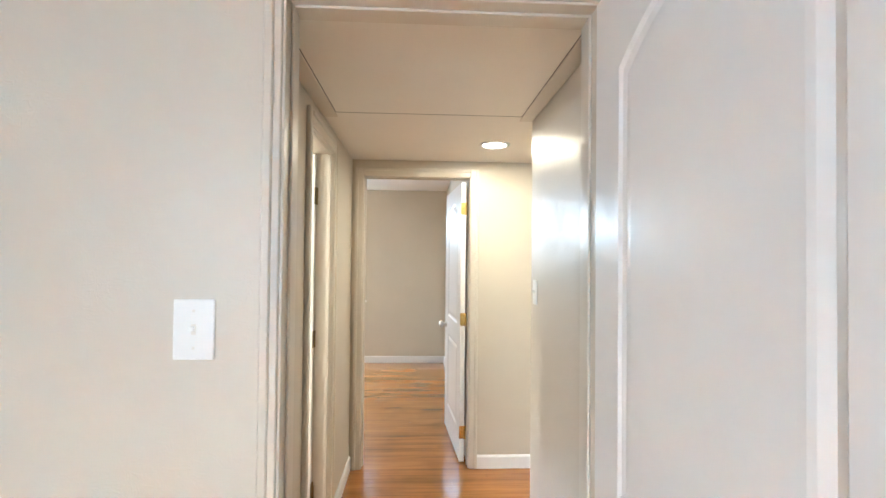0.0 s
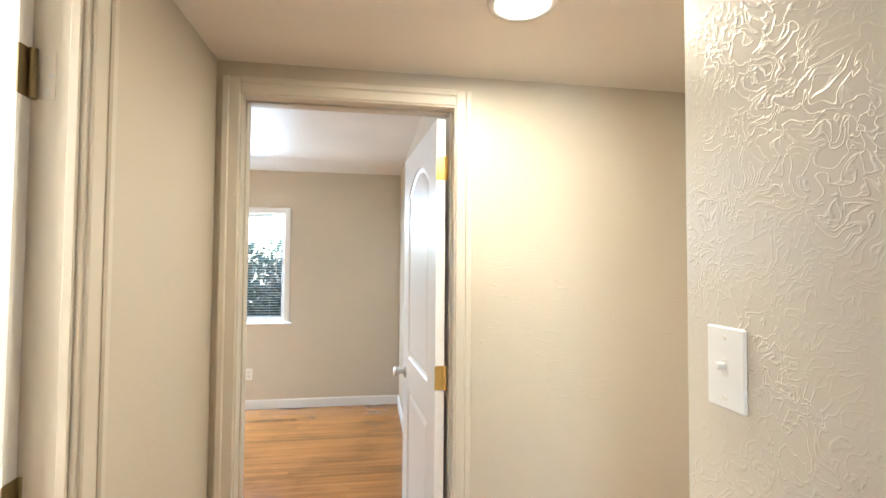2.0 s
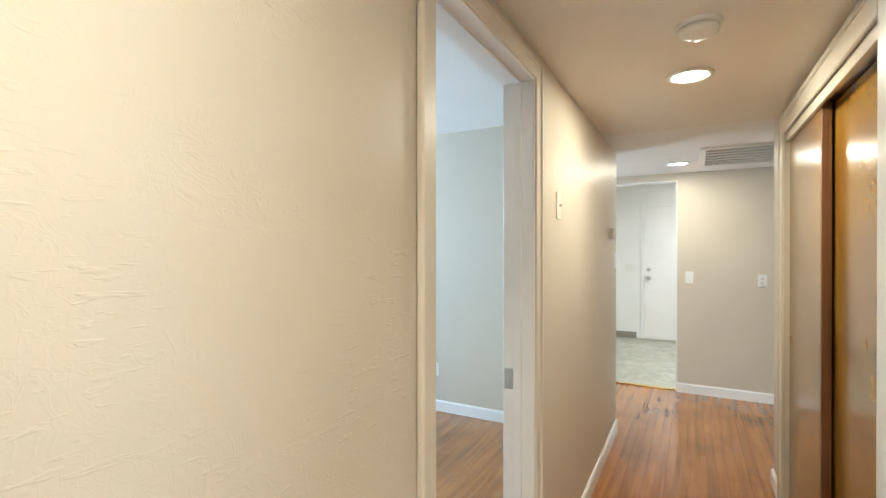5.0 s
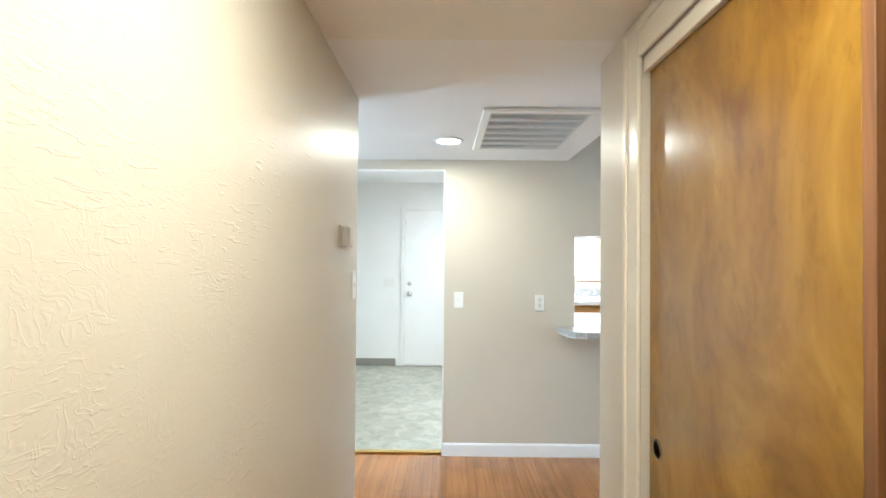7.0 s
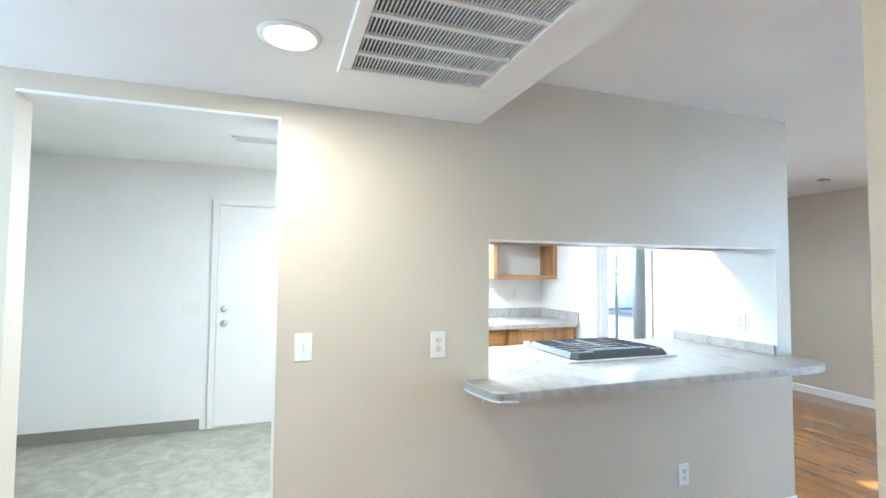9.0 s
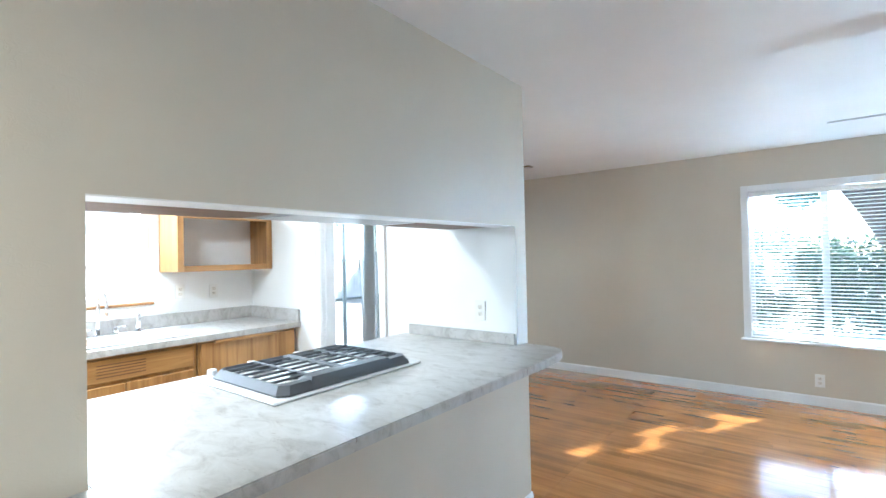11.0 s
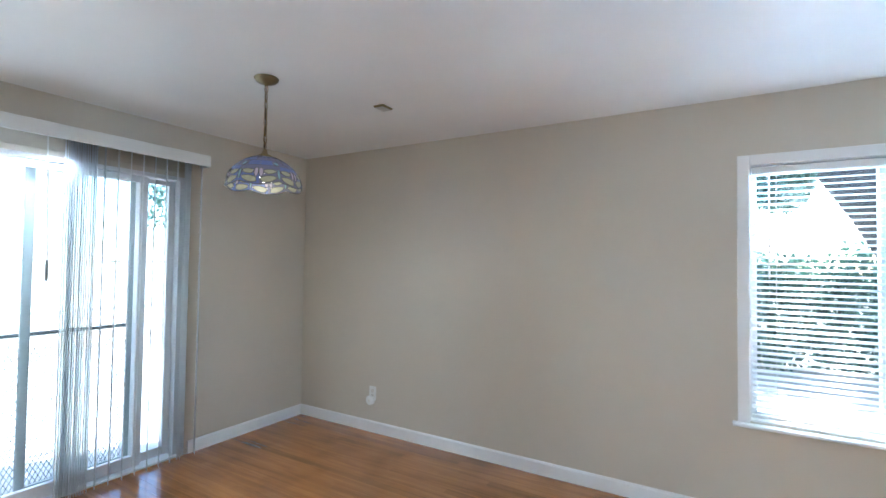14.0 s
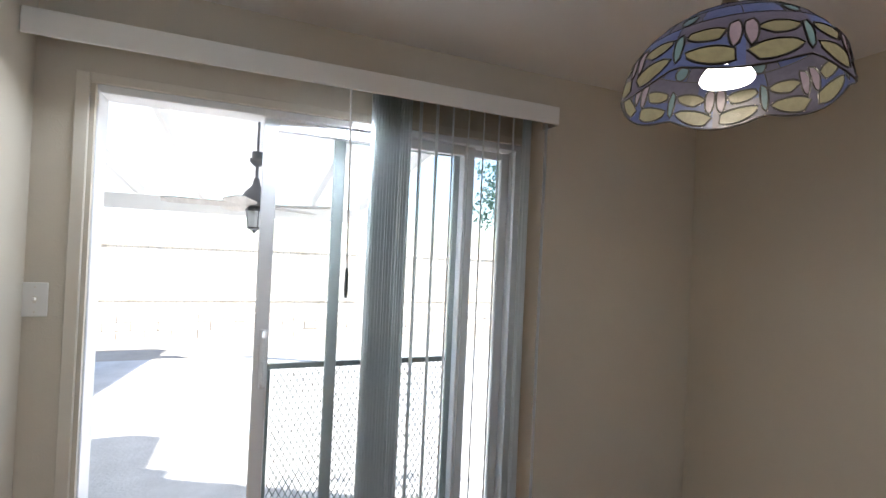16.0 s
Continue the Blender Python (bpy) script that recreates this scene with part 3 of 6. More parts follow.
# skirting boards
bb = [("x", YN, -1, [(0.957, 1.915, TRIMB), (2.81, 4.885, WHITE)]),
      ("y", X1, -1, [(0.245, 3.263, WHITE)]),
      ("y", XP, -1, [(YS, -1.735, WHITE)]),
      ("x", YS, 1, [(2.3, XP, WHITE)]),
      ("x", 6.935, -1, [(-2.4, 0.905, WHITE)]),
      ("y", 0.905, -1, [(YN + T, 6.935, WHITE)]),
      ("y", 4.63, -1, [(YN + T, 6.935, WHITE)]),
      ("y", 0.065, 1, [(1.64, 2.33, TRIMB), (3.03, YN, WHITE)]),
      ("x", 2.70, 1, [(4.235, 4.475, WHITE)]),
      ("y", 4.475, 1, [(2.05, 2.70, WHITE)]),
      ("x", 0.239, -1, [(X1, 7.2, WHITE), (8.0, XP, WHITE)])]
for axis, c, out, runs in bb:
    for a0, a1, mat in runs:
        structure("baseboard", board(axis, a0, a1, c, out, 0, 0.092, 0.014), WHITE, "white painted baseboard with an eased top", "baseboard")
structure("baseboard_kitchen", box(XP - 0.018, XP - 0.006, 3.90, 5.3, 0.004, 0.10), KICK, "grey vinyl base strip in the kitchen", "baseboard")


def casing(name, axis, c, out, a0, a1, top, mat, label, w=0.062):
    """Door trim on one wall face: two legs and a head, each with a raised outer band."""
    t = thing(name, ((a0 + a1) / 2, c, 0) if axis == "x" else (c, (a0 + a1) / 2, 0), label, "door trim", kind="structure")

    def piece(nm, p0, p1, z0, z1, outer):
        bm = bmesh.new()
        q = sorted((c, c + out * 0.012))
        r = sorted((c, c + out * 0.019))
        if axis == "x":
            B(bm, p0, p1, q[0], q[1], z0, z1, 0.003)
        else:
            B(bm, q[0], q[1], p0, p1, z0, z1, 0.003)
        if outer == "top":
            o = (p0, p1, z1 - 0.022, z1 + 0.001)
        elif outer == "low":
            o = (p0 - 0.001, p0 + 0.022, z0, z1)
        else:
            o = (p1 - 0.022, p1 + 0.001, z0, z1)
        if axis == "x":
            B(bm, o[0], o[1], r[0], r[1], o[2], o[3], 0.004)
        else:
            B(bm, r[0], r[1], o[0], o[1], o[2], o[3], 0.004)
        part(nm, bm, mat, t, world_coords=True)

    piece("casing_leg", a0 - w, a0 + 0.006, 0, top + w, "low")
    piece("casing_leg", a1 - 0.006, a1 + w, 0, top + w, "high")
    piece("casing_head", a0 + 0.0065, a1 - 0.0065, top - 0.006, top + w, "top")
    return t


def jamb(name, axis, c0, c1, a0, a1, top, mat, label, stop_at):
    """The lining of a doorway with its door stop."""
    t = thing(name, ((a0 + a1) / 2, c0, 0) if axis == "x" else (c0, (a0 + a1) / 2, 0), label, "door frame", kind="structure")
    e = 0.004

    def piece(nm, p0, p1, d0, d1, z0, z1):
        bm = box(p0, p1, d0, d1, z0, z1, 0.002) if axis == "x" else box(d0, d1, p0, p1, z0, z1, 0.002)
        part(nm, bm, mat, t, world_coords=True)

    piece("jamb_side", a0, a0 + 0.012, c0 - e, c1 + e, 0, top)
    piece("jamb_side", a1 - 0.012, a1, c0 - e, c1 + e, 0, top)
    piece("jamb_head", a0 + 0.012, a1 - 0.012, c0 - e, c1 + e, top - 0.012, top)
    s0, s1 = stop_at
    piece("door_stop", a0 + 0.012, a0 + 0.019, s0, s1, 0, top - 0.012)
    piece("door_stop", a1 - 0.019, a1 - 0.012, s0, s1, 0, top - 0.012)
    piece("door_stop", a0 + 0.019, a1 - 0.019, s0, s1, top - 0.019, top - 0.012)
    return t


casing("door_trim_1", "x", YN, -1, 0.138, 0.905, 2.05, TRIMB, "beige painted moulded trim round a bedroom doorway", 0.05)
jamb("door_frame_1", "x", YN, YN + T, 0.138, 0.905, 2.05, TRIMB, "beige painted bedroom door frame", (YN + 0.045, YN + 0.075))
casing("door_trim_2", "x", YN, -1, 1.972, 2.755, 2.055, TRIMB, "beige painted moulded trim round a bedroom doorway")
C_FRAME = jamb("door_frame_2", "x", YN, YN + T, 1.972, 2.755, 2.055, WHITE, "off-white bedroom door frame with a steel strike plate", (YN + 0.045, YN + 0.075))
part("strike_plate", box(2.737, 2.744, YN + 0.078, YN + 0.112, 0.885, 0.965, 0.002), NICKEL, C_FRAME, "bright steel strike plate", world_coords=True)
casing("door_trim_3", "y", 0.065, 1, 2.39, 2.935, 2.045, TRIMB, "beige painted trim round the bathroom doorway")
jamb("door_frame_3", "y", 0.065 - T, 0.065, 2.39, 2.935, 2.045, TRIMB, "beige painted bathroom door frame", (0.04, 0.058))
casing("door_trim_4", "x", 1.46, -1, 0.215, 0.975, 2.095, WALL, "wall-coloured trim round the bedroom doorway", 0.034)
jamb("door_frame_4", "x", 1.46, 1.575, 0.215, 0.975, 2.095, TRIMB, "beige painted bedroom door frame", (1.5, 1.53))
casing("door_trim_5", "x", 0.366, 1, 7.27, 7.93, 2.05, WHITE, "white painted trim round the kitchen doorway")
jamb("door_frame_5", "x", 0.239, 0.366, 7.27, 7.93, 2.05, WHITE, "white painted kitchen doorway lining", (0.3, 0.33))
casing("door_trim_6", "x", 2.70, 1, 2.66, 4.13, 2.035, TRIMB, "beige painted trim round the closet opening", 0.09)


# ---- switches, outlets and small fixtures ----
def facing(x, y, z, way):
    """The pose of a plate at a wall that faces -y, +x, +y or -x."""
    return pose(x, y, z, 0, 0, {"-y": 0, "+x": 90, "+y": 180, "-x": -90}[way])


def plate(bm_w, bm_h):
    return box(-bm_w / 2, bm_w / 2, -0.006, 0, -bm_h / 2, bm_h / 2, 0.0025)


def screws(parent, zs, mat):
    for z in zs:
        part("screw", lathe([(0.0035, -0.0072), (0.0035, -0.0055)], (0, 0, z), "y", 8), mat, parent)


def light_switch(x, y, z, way, label, mat=PLASTIC, w=0.071, h=0.116):
    t = thing("light_switch", None, label, "light switch", "wall switches", m=facing(x, y, z, way))
    part("cover_plate", plate(w, h), mat, t)
    bm = box(-0.005, 0.005, -0.007, -0.0055, -0.012, 0.012)
    part("toggle_slot", bm, IVORY, t)
    tg = box(-0.0042, 0.0042, -0.019, -0.007, -0.002, 0.008, 0.0015)
    part("toggle", tg, mat, t)
    screws(t, (-0.042, 0.042), IVORY)
    return t


def outlet(x, y, z, way, label, gfci=False):
    t = thing("wall_outlet", None, label, "outlet", "wall outlets", m=facing(x, y, z, way))
    part("cover_plate", plate(0.072, 0.116), PLASTIC, t)
    for dz in (-0.02, 0.02):
        f = part("socket", box(-0.0165, 0.0165, -0.0085, -0.0055, dz - 0.0135, dz + 0.0135, 0.002), IVORY, t)
        # near-black bars paint the dark inside of the socket holes
        bm = bmesh.new()
        for sx in (-0.006, 0.006):
            B(bm, sx - 0.001, sx + 0.001, -0.0092, -0.0084, dz - 0.001, dz + 0.008)
        B(bm, -0.002, 0.002, -0.0092, -0.0084, dz - 0.009, dz - 0.005)
        part("slot_shade", bm, DARKSLOT, f)
    if gfci:
        part("test_button", box(-0.007, 0.007, -0.0095, -0.006, -0.004, 0.004, 0.001), IVORY, t)
    screws(t, (-0.05, 0.05) if gfci else (0.0,), IVORY)
    return t


light_switch(0.033, 1.46, 1.307, "-y", "white oversized toggle light switch on a beige bedroom wall", PLASTIC, 0.092, 0.137)
light_switch(1.095, 2.57, 1.315, "-x", "ivory toggle light switch on a glossy textured wall", PLASTIC)
light_switch(3.10, YN, 1.604, "-y", "pale slim light switch high on the passage wall", IVORY)
light_switch(4.80, YN, 1.325, "-y", "white light switch near the end of the passage wall")
light_switch(X1, 3.157, 1.131, "-x", "white toggle light switch beside the kitchen doorway")
light_switch(7.104, 0.366, 1.348, "+y", "white light switch on the white kitchen partition")
light_switch(XP - 0.006, 4.03, 1.10, "-x", "white light switch beside the kitchen outside door")
light_switch(XP - 0.006, 3.955, 1.10, "-x", "white light switch beside the kitchen outside door")
light_switch(XP, 0.205, 1.28, "-x", "white light switch beside the patio door")
outlet(X1, 2.567, 1.115, "-x", "white safety outlet on the beige wall by the bar", True)
outlet(X1, 1.13, 0.34, "-x", "white outlet low on the wall under the bar")
outlet(6.443, 0.366, 1.124, "+y", "white outlet over the stone backsplash")
outlet(4.873, YS, 0.232, "+y", "white outlet under the living room window")
outlet(8.068, YS, 0.325, "+y", "white outlet with a round plug-in device")
outlet(-0.596, 6.935, 0.347, "-y", "white outlet on the bedroom wall under the window")
outlet(4.63, 5.12, 0.36, "-x", "white outlet low on the bedroom wall")
outlet(XP - 0.006, 0.99, 1.2, "-x", "white outlet over the sink counter")
outlet(XP - 0.006, 0.72, 1.19, "-x", "white outlet over the sink counter")

pd = thing("plug_in_sensor", None, "white round plug-in device hanging below an outlet", "plug-in device", m=facing(8.078, YS, 0.268, "+y"))
part("body", lathe([(0.036, -0.0065), (0.04, -0.012), (0.04, -0.03), (0.034, -0.038), (0.0, -0.039)], (0, 0, 0), "y", 20), PLASTIC, pd, smooth=True)
part("lens", lathe([(0.012, -0.0392), (0.012, -0.041)], (0, 0, 0), "y", 12), IVORY, pd)

th = thing("thermostat", None, "beige grey box thermostat on the passage wall", "thermostat", m=facing(4.575, YN, 1.523, "-y"))
part("back_plate", box(-0.052, 0.052, -0.008, 0, -0.044, 0.044, 0.003), THERMO, th)
part("cover", box(-0.046, 0.046, -0.036, -0.008, -0.039, 0.039, 0.006), THERMO, th)
part("window", box(-0.034, 0.034, -0.038, -0.0355, -0.028, 0.028, 0.002), material("grey thermostat face", (0.52, 0.50, 0.45), 0.3), th, "grey inset front face")


def recessed_lamp(x, y, z, label):
    t = thing("recessed_lamp", (x, y, z), label, "ceiling lamp", "recessed ceiling lamps")
    part("trim_ring", lathe([(0.094, 0.0), (0.092, -0.006), (0.078, -0.010), (0.070, -0.004), (0.070, 0.0)], n=32), PLASTIC, t, "white trim ring", smooth=True)
    part("lens", lathe([(0.0, -0.004), (0.05, -0.0055), (0.069, -0.003)], n=32), LEDM, t, "glowing warm lens", smooth=True)


recessed_lamp(0.983, 3.143, HC, "lit round recessed lamp in the hall ceiling")
recessed_lamp(3.315, 3.145, HC, "lit round recessed lamp in the passage ceiling")
recessed_lamp(5.63, 3.245, HC, "lit round recessed lamp in the entry soffit")

sd = thing("smoke_detector", (2.81, 3.118, HC), "white round smoke detector on the passage ceiling", "smoke detector")
part("base_ring", lathe([(0.07, 0.0), (0.07, -0.012), (0.064, -0.014)], n=28), PLASTIC, sd)
part("cover", lathe([(0.062, -0.013), (0.06, -0.03), (0.045, -0.04), (0.02, -0.043), (0, -0.043)], n=28), PLASTIC, sd, smooth=True)
part("test_button", lathe([(0.009, -0.043), (0.008, -0.046), (0, -0.046)], (0.025, 0.02, 0), n=12), IVORY, sd)

# attic hatch with its side mouldings
ht = thing("attic_hatch", (0.58, 2.1, HC), "beige attic hatch panel with a dark gap, set in mouldings", "attic hatch")
part("panel", box(0.142, 1.022, 1.59, 2.568, HC - 0.004, HC - 0.0005, 0.001), HALLCEIL, ht, world_coords=True)
# dark strips paint the shade of the open gap
part("gap_shade", B(B(box(0.139, 0.142, 1.585, 2.576, HC - 0.003, HC - 0.0005), 1.022, 1.025, 1.585, 2.576, HC - 0.003, HC - 0.0005), 0.142, 1.022, 2.568, 2.576, HC - 0.003, HC - 0.0005), GAP, ht, "dark strips painting the shaded gap round the panel", world_coords=True)
for x0, x1 in ((0.068, 0.1385), (1.0255, 1.092)):
    part("side_moulding", box(x0, x1, 1.58, 2.64, HC - 0.007, HC - 0.0005, 0.003), TRIMB, ht, world_coords=True)

# return air grille in the soffit
gr = thing("return_air_grille", (5.39, 2.80, HC), "white return air grille with many fine fins", "air grille")
gx0, gx1, gy0, gy1 = 4.985, 5.81, 2.515, 3.085
# flat dark sheet paints the shade of a duct behind the fins
part("backing", box(gx0 + 0.02, gx1 - 0.02, gy0 + 0.02, gy1 - 0.02, HC - 0.003, HC - 0.001), material("painted duct shade", (0.05, 0.055, 0.06), 0.6), gr, "dark sheet in place of the shaded duct", world_coords=True)
bm = bmesh.new()
for a in ((gx0, gx0 + 0.045, gy0, gy1), (gx1 - 0.045, gx1, gy0, gy1), (gx0 + 0.045, gx1 - 0.045, gy0, gy0 + 0.045), (gx0 + 0.045, gx1 - 0.045, gy1 - 0.045, gy1)):
    B(bm, *a, HC - 0.018, HC - 0.001, 0.004)
part("frame", bm, PLASTIC, gr, world_coords=True)
for i in range(1, 6):
    x = gx0 + 0.045 + i * (gx1 - gx0 - 0.09) / 6
    part("divider", box(x - 0.010, x + 0.010, gy0 + 0.045, gy1 - 0.045, HC - 0.016, HC - 0.006), PLASTIC, gr, world_coords=True)
fin = to_mesh("fin", box(gx0 + 0.045 - 5.39, gx1 - 0.045 - 5.39, -0.0015, 0.0015, -0.013, -0.006), PLASTIC)
for i in range(40):
    ob = new("fin", fin)
    ob.parent = gr
    ob.location = (0, gy0 + 0.052 + i * (gy1 - gy0 - 0.104) / 39 - 2.80, 0)


def ceiling_vent(x0, x1, y0, y1, z, bays, label, mat=PLASTIC):
    t = thing("ceiling_vent", ((x0 + x1) / 2, (y0 + y1) / 2, z), label, "ceiling vent", "ceiling vents")
    # grey sheet stands for the shade between the slats
    part("backing", box(x0 + 0.01, x1 - 0.01, y0 + 0.01, y1 - 0.01, z - 0.003, z - 0.001), material("painted vent shade", (0.22, 0.23, 0.24), 0.6), t, world_coords=True)
    bm = bmesh.new()
    f = 0.022
    for a in ((x0, x0 + f, y0, y1), (x1 - f, x1, y0, y1), (x0 + f, x1 - f, y0, y0 + f), (x0 + f, x1 - f, y1 - f, y1)):
        B(bm, *a, z - 0.010, z - 0.001, 0.002)
    part("frame", bm, mat, t, world_coords=True)
    for i in range(1, bays):
        x = x0 + f + i * (x1 - x0 - 2 * f) / bays
        part("divider", box(x - 0.008, x + 0.008, y0 + f, y1 - f, z - 0.009, z - 0.004), mat, t, world_coords=True)
    n = max(3, int((y1 - y0 - 2 * f) / 0.016))
    for i in range(n):
        y = y0 + f + (i + 0.5) * (y1 - y0 - 2 * f) / n
        part("slat", box(x0 + f, x1 - f, y - 0.002, y + 0.004, z - 0.008, z - 0.005), mat, t, world_coords=True)


ceiling_vent(4.07, 4.43, -2.04, -1.88, RC, 3, "white three-bay register in the living room ceiling")
ceiling_vent(7.80, 7.95, 3.05, 3.60, RC, 2, "white slotted register in the kitchen ceiling")
vd = thing("ceiling_plate", (7.335, -1.98, RC), "small dull brass cover plate on the dining ceiling", "cover plate")
part("cover", box(-0.038, 0.038, -0.05, 0.05, -0.012, 0, 0.004), BRONZE, vd)
part("lip", box(-0.028, 0.028, -0.04, 0.04, -0.016, -0.012, 0.002), NICKEL, vd)


# ---- doors ----
def outline(x0, x1, z0, z1, arch, d, n=14):
    """A panel's outline, inset by d, with an arched top of that rise."""
    pts = [(x0 + d, z0 + d), (x1 - d, z0 + d)]
    if arch:
        cx, half = (x0 + x1) / 2, (x1 - x0) / 2 - d
        for i in range(n + 1):
            u = 1 - 2 * i / n
            pts.append((cx + half * u, z1 - d - arch * u * u))
    else:
        pts += [(x1 - d, z1 - d), (x0 + d, z1 - d)]
    return pts


def panel_face(bm, w, z0, z1, panels, y, out):
    """One moulded face of a door: stiles and rails, a groove round each panel and a raised field."""
    def loop(pts, yy):
        return [bm.verts.new((px, yy, pz)) for px, pz in pts]

    def edges(vs):
        return [bm.edges.new((vs[i], vs[(i + 1) % len(vs)])) for i in range(len(vs))]

    rim = loop([(0, z0), (w, z0), (w, z1), (0, z1)], y)
    es = edges(rim)
    rings = []
    for p in panels:
        r0 = loop(outline(*p, 0.0), y)
        es += edges(r0)
        rings.append((p, r0))
    bmesh.ops.triangle_fill(bm, edges=es, use_beauty=True, normal=(0, out, 0))
    for p, r0 in rings:
        last = r0
        for d, depth in ((0.008, 0.006), (0.022, 0.009), (0.040, 0.0035), (0.052, 0.002)):
            cur = loop(outline(*p, d), y - out * depth)
            for i in range(len(cur)):
                j = (i + 1) % len(cur)
                bm.faces.new((last[i], last[j], cur[j], cur[i]))
            last = cur
        bm.faces.new(last)
    return rim


def panel_door(name, m, w, h, label, knob=NICKEL, hinge=BRASS, hinge_x=0.0, hinges=True, s=0.145):
    t = thing(name, None, label, "door", "panel doors", m=m)
    bm = bmesh.new()
    panels = [(s, w - s, 0.98, h - 0.115, 0.085), (s, w - s, 0.22, 0.83, 0)]
    a = panel_face(bm, w, 0.012, h, panels, 0.035, 1)
    b = panel_face(bm, w, 0.012, h, panels, 0.0, -1)
    for i in range(4):
        j = (i + 1) % 4
        bm.faces.new((a[i], a[j], b[j], b[i]))
    bmesh.ops.recalc_face_normals(bm, faces=bm.faces)
    part("slab", bm, DOORW, t)
    for side, y0 in ((1, 0.035), (-1, 0.0)):
        k = part("knob", lathe([(0.031, 0), (0.031, side * 0.006), (0.014, side * 0.010), (0.012, side * 0.026), (0.024, side * 0.036), (0.029, side * 0.048), (0.025, side * 0.060), (0, side * 0.064)], (w - 0.065, y0, 0.895), "y", 24), knob, t, "satin metal round knob", smooth=True)
    for z in ((0.22, 1.03, h - 0.19 if hinge is BRASS else h - 0.22) if hinges else ()):
        hg = part("hinge", B(box(hinge_x - 0.002, hinge_x + 0.0, 0.002, 0.033, z - 0.045, z + 0.045), hinge_x - 0.002, hinge_x, 0.033, 0.037, z - 0.044, z + 0.044), hinge, t, "metal butt hinge")
        part("hinge_pin", lathe([(0.006, z - 0.046), (0.006, z + 0.046)], (hinge_x - 0.004, -0.004, 0), "z", 10), hinge, hg)
    return t


panel_door("door_1", pose(0.874, 3.735, 0, 0, 0, 94.5), 0.79, 2.02, "white moulded two-panel bedroom door standing open, with brass hinges")
panel_door("door_2", pose(-0.024, 2.922, 0, 0, 0, 181), 0.54, 2.02, "white moulded bathroom door standing open inwards", hinge=BRONZE)
panel_door("door_3", pose(0.957, 1.453, 0, 0, 0, -90), 0.775, 2.08, "white moulded bedroom door standing wide open", hinges=False, s=0.125)

hp = thing("hinge_leaf", (-0.01, 2.915, 0), "hinge leaf painted over with the beige jamb, dark barrel", "hinge")
for z in (0.20, 1.80):
    l = part("leaf", box(-0.014, 0.016, 2.9215, 2.9228, z - 0.045, z + 0.045), TRIMB, hp, world_coords=True)
    for dz, dx in ((-0.033, 0), (0, 0.006), (0.033, 0)):
        part("screw", lathe([(0.0045, -0.0012), (0.004, 0.0005)], (0.003 + dx, 2.9215, z + dz), "y", 10), NICKEL, l, world_coords=True)
    part("barrel", lathe([(0.0065, z - 0.046), (0.0065, z - 0.016), (0.0058, z - 0.015), (0.0065, z - 0.014), (0.0065, z + 0.014), (0.0058, z + 0.015), (0.0065, z + 0.016), (0.0065, z + 0.046)], (-0.017, 2.9145, 0), "z", 12), BRONZE, l, "dark barrel", world_coords=True)

kd = thing("door_4", (XP - 0.006, 3.39, 0), "plain flat white outside door with two round locks", "door")
part("slab", box(XP - 0.016, XP - 0.006, 2.985, 3.785, 0.02, 2.035, 0.002), DOORW, kd, world_coords=True)
bm = box(XP - 0.024, XP - 0.006, 3.79, 3.84, 0.004, 2.09, 0.003)
B(bm, XP - 0.024, XP - 0.006, 2.93, 2.98, 0.004, 2.09, 0.003)
B(bm, XP - 0.024, XP - 0.006, 2.98, 3.79, 2.042, 2.09, 0.003)
part("door_frame", bm, KWALL, kd, world_coords=True)
part("door_sill", box(XP - 0.05, XP - 0.006, 2.98, 3.79, 0.0045, 0.018, 0.003), NICKEL, kd, world_coords=True)
part("knob", lathe([(0.032, 0), (0.032, -0.006), (0.013, -0.010), (0.013, -0.03), (0.028, -0.042), (0.026, -0.06), (0, -0.064)], (XP - 0.016, 3.722, 0.95), "x", 20), NICKEL, kd, "satin metal knob", world_coords=True, smooth=True)
part("deadbolt", lathe([(0.03, 0), (0.028, -0.014), (0.012, -0.018), (0, -0.018)], (XP - 0.016, 3.722, 1.085), "x", 20), NICKEL, kd, "satin metal deadbolt", world_coords=True, smooth=True)


def closet_door(x0, x1, y0, y1, label, pull_x):
    t = thing("closet_door", ((x0 + x1) / 2, (y0 + y1) / 2, 0.02), label, "closet door", "sliding closet doors")
    part("slab", box(x0 + 0.021, x1 - 0.003, y0, y1, 0.02, 2.0, 0.0015), CLOSETW, t, world_coords=True)
    part("edge_strip", box(x0, x0 + 0.021, y0, y1 + 0.001, 0.02, 2.0, 0.0015), CLOSETE, t, "dark wooden edge", world_coords=True)
    part("finger_pull", lathe([(0.028, 0), (0.028, 0.002), (0.022, 0.002), (0.02, -0.006), (0, -0.006)], (pull_x, y1, 0.93), "y", 24), BRONZE, t, "round recessed finger pull", world_coords=True)


closet_door(3.425, 4.125, 2.645, 2.677, "golden veneered sliding closet door with a dark edge", 4.075)
closet_door(2.67, 3.50, 2.603, 2.635, "golden veneered sliding closet door behind the other", 2.76)
tk = thing("closet_track", (3.44, 2.64, 2.03), "painted closet door track under the head of the opening", "door track")
part("fascia", box(2.665, 4.127, 2.677, 2.695, 1.985, 2.034, 0.002), TRIMB, tk, world_coords=True)
part("rail", box(2.665, 4.127, 2.60, 2.675, 2.008, 2.034), NICKEL, tk, world_coords=True)

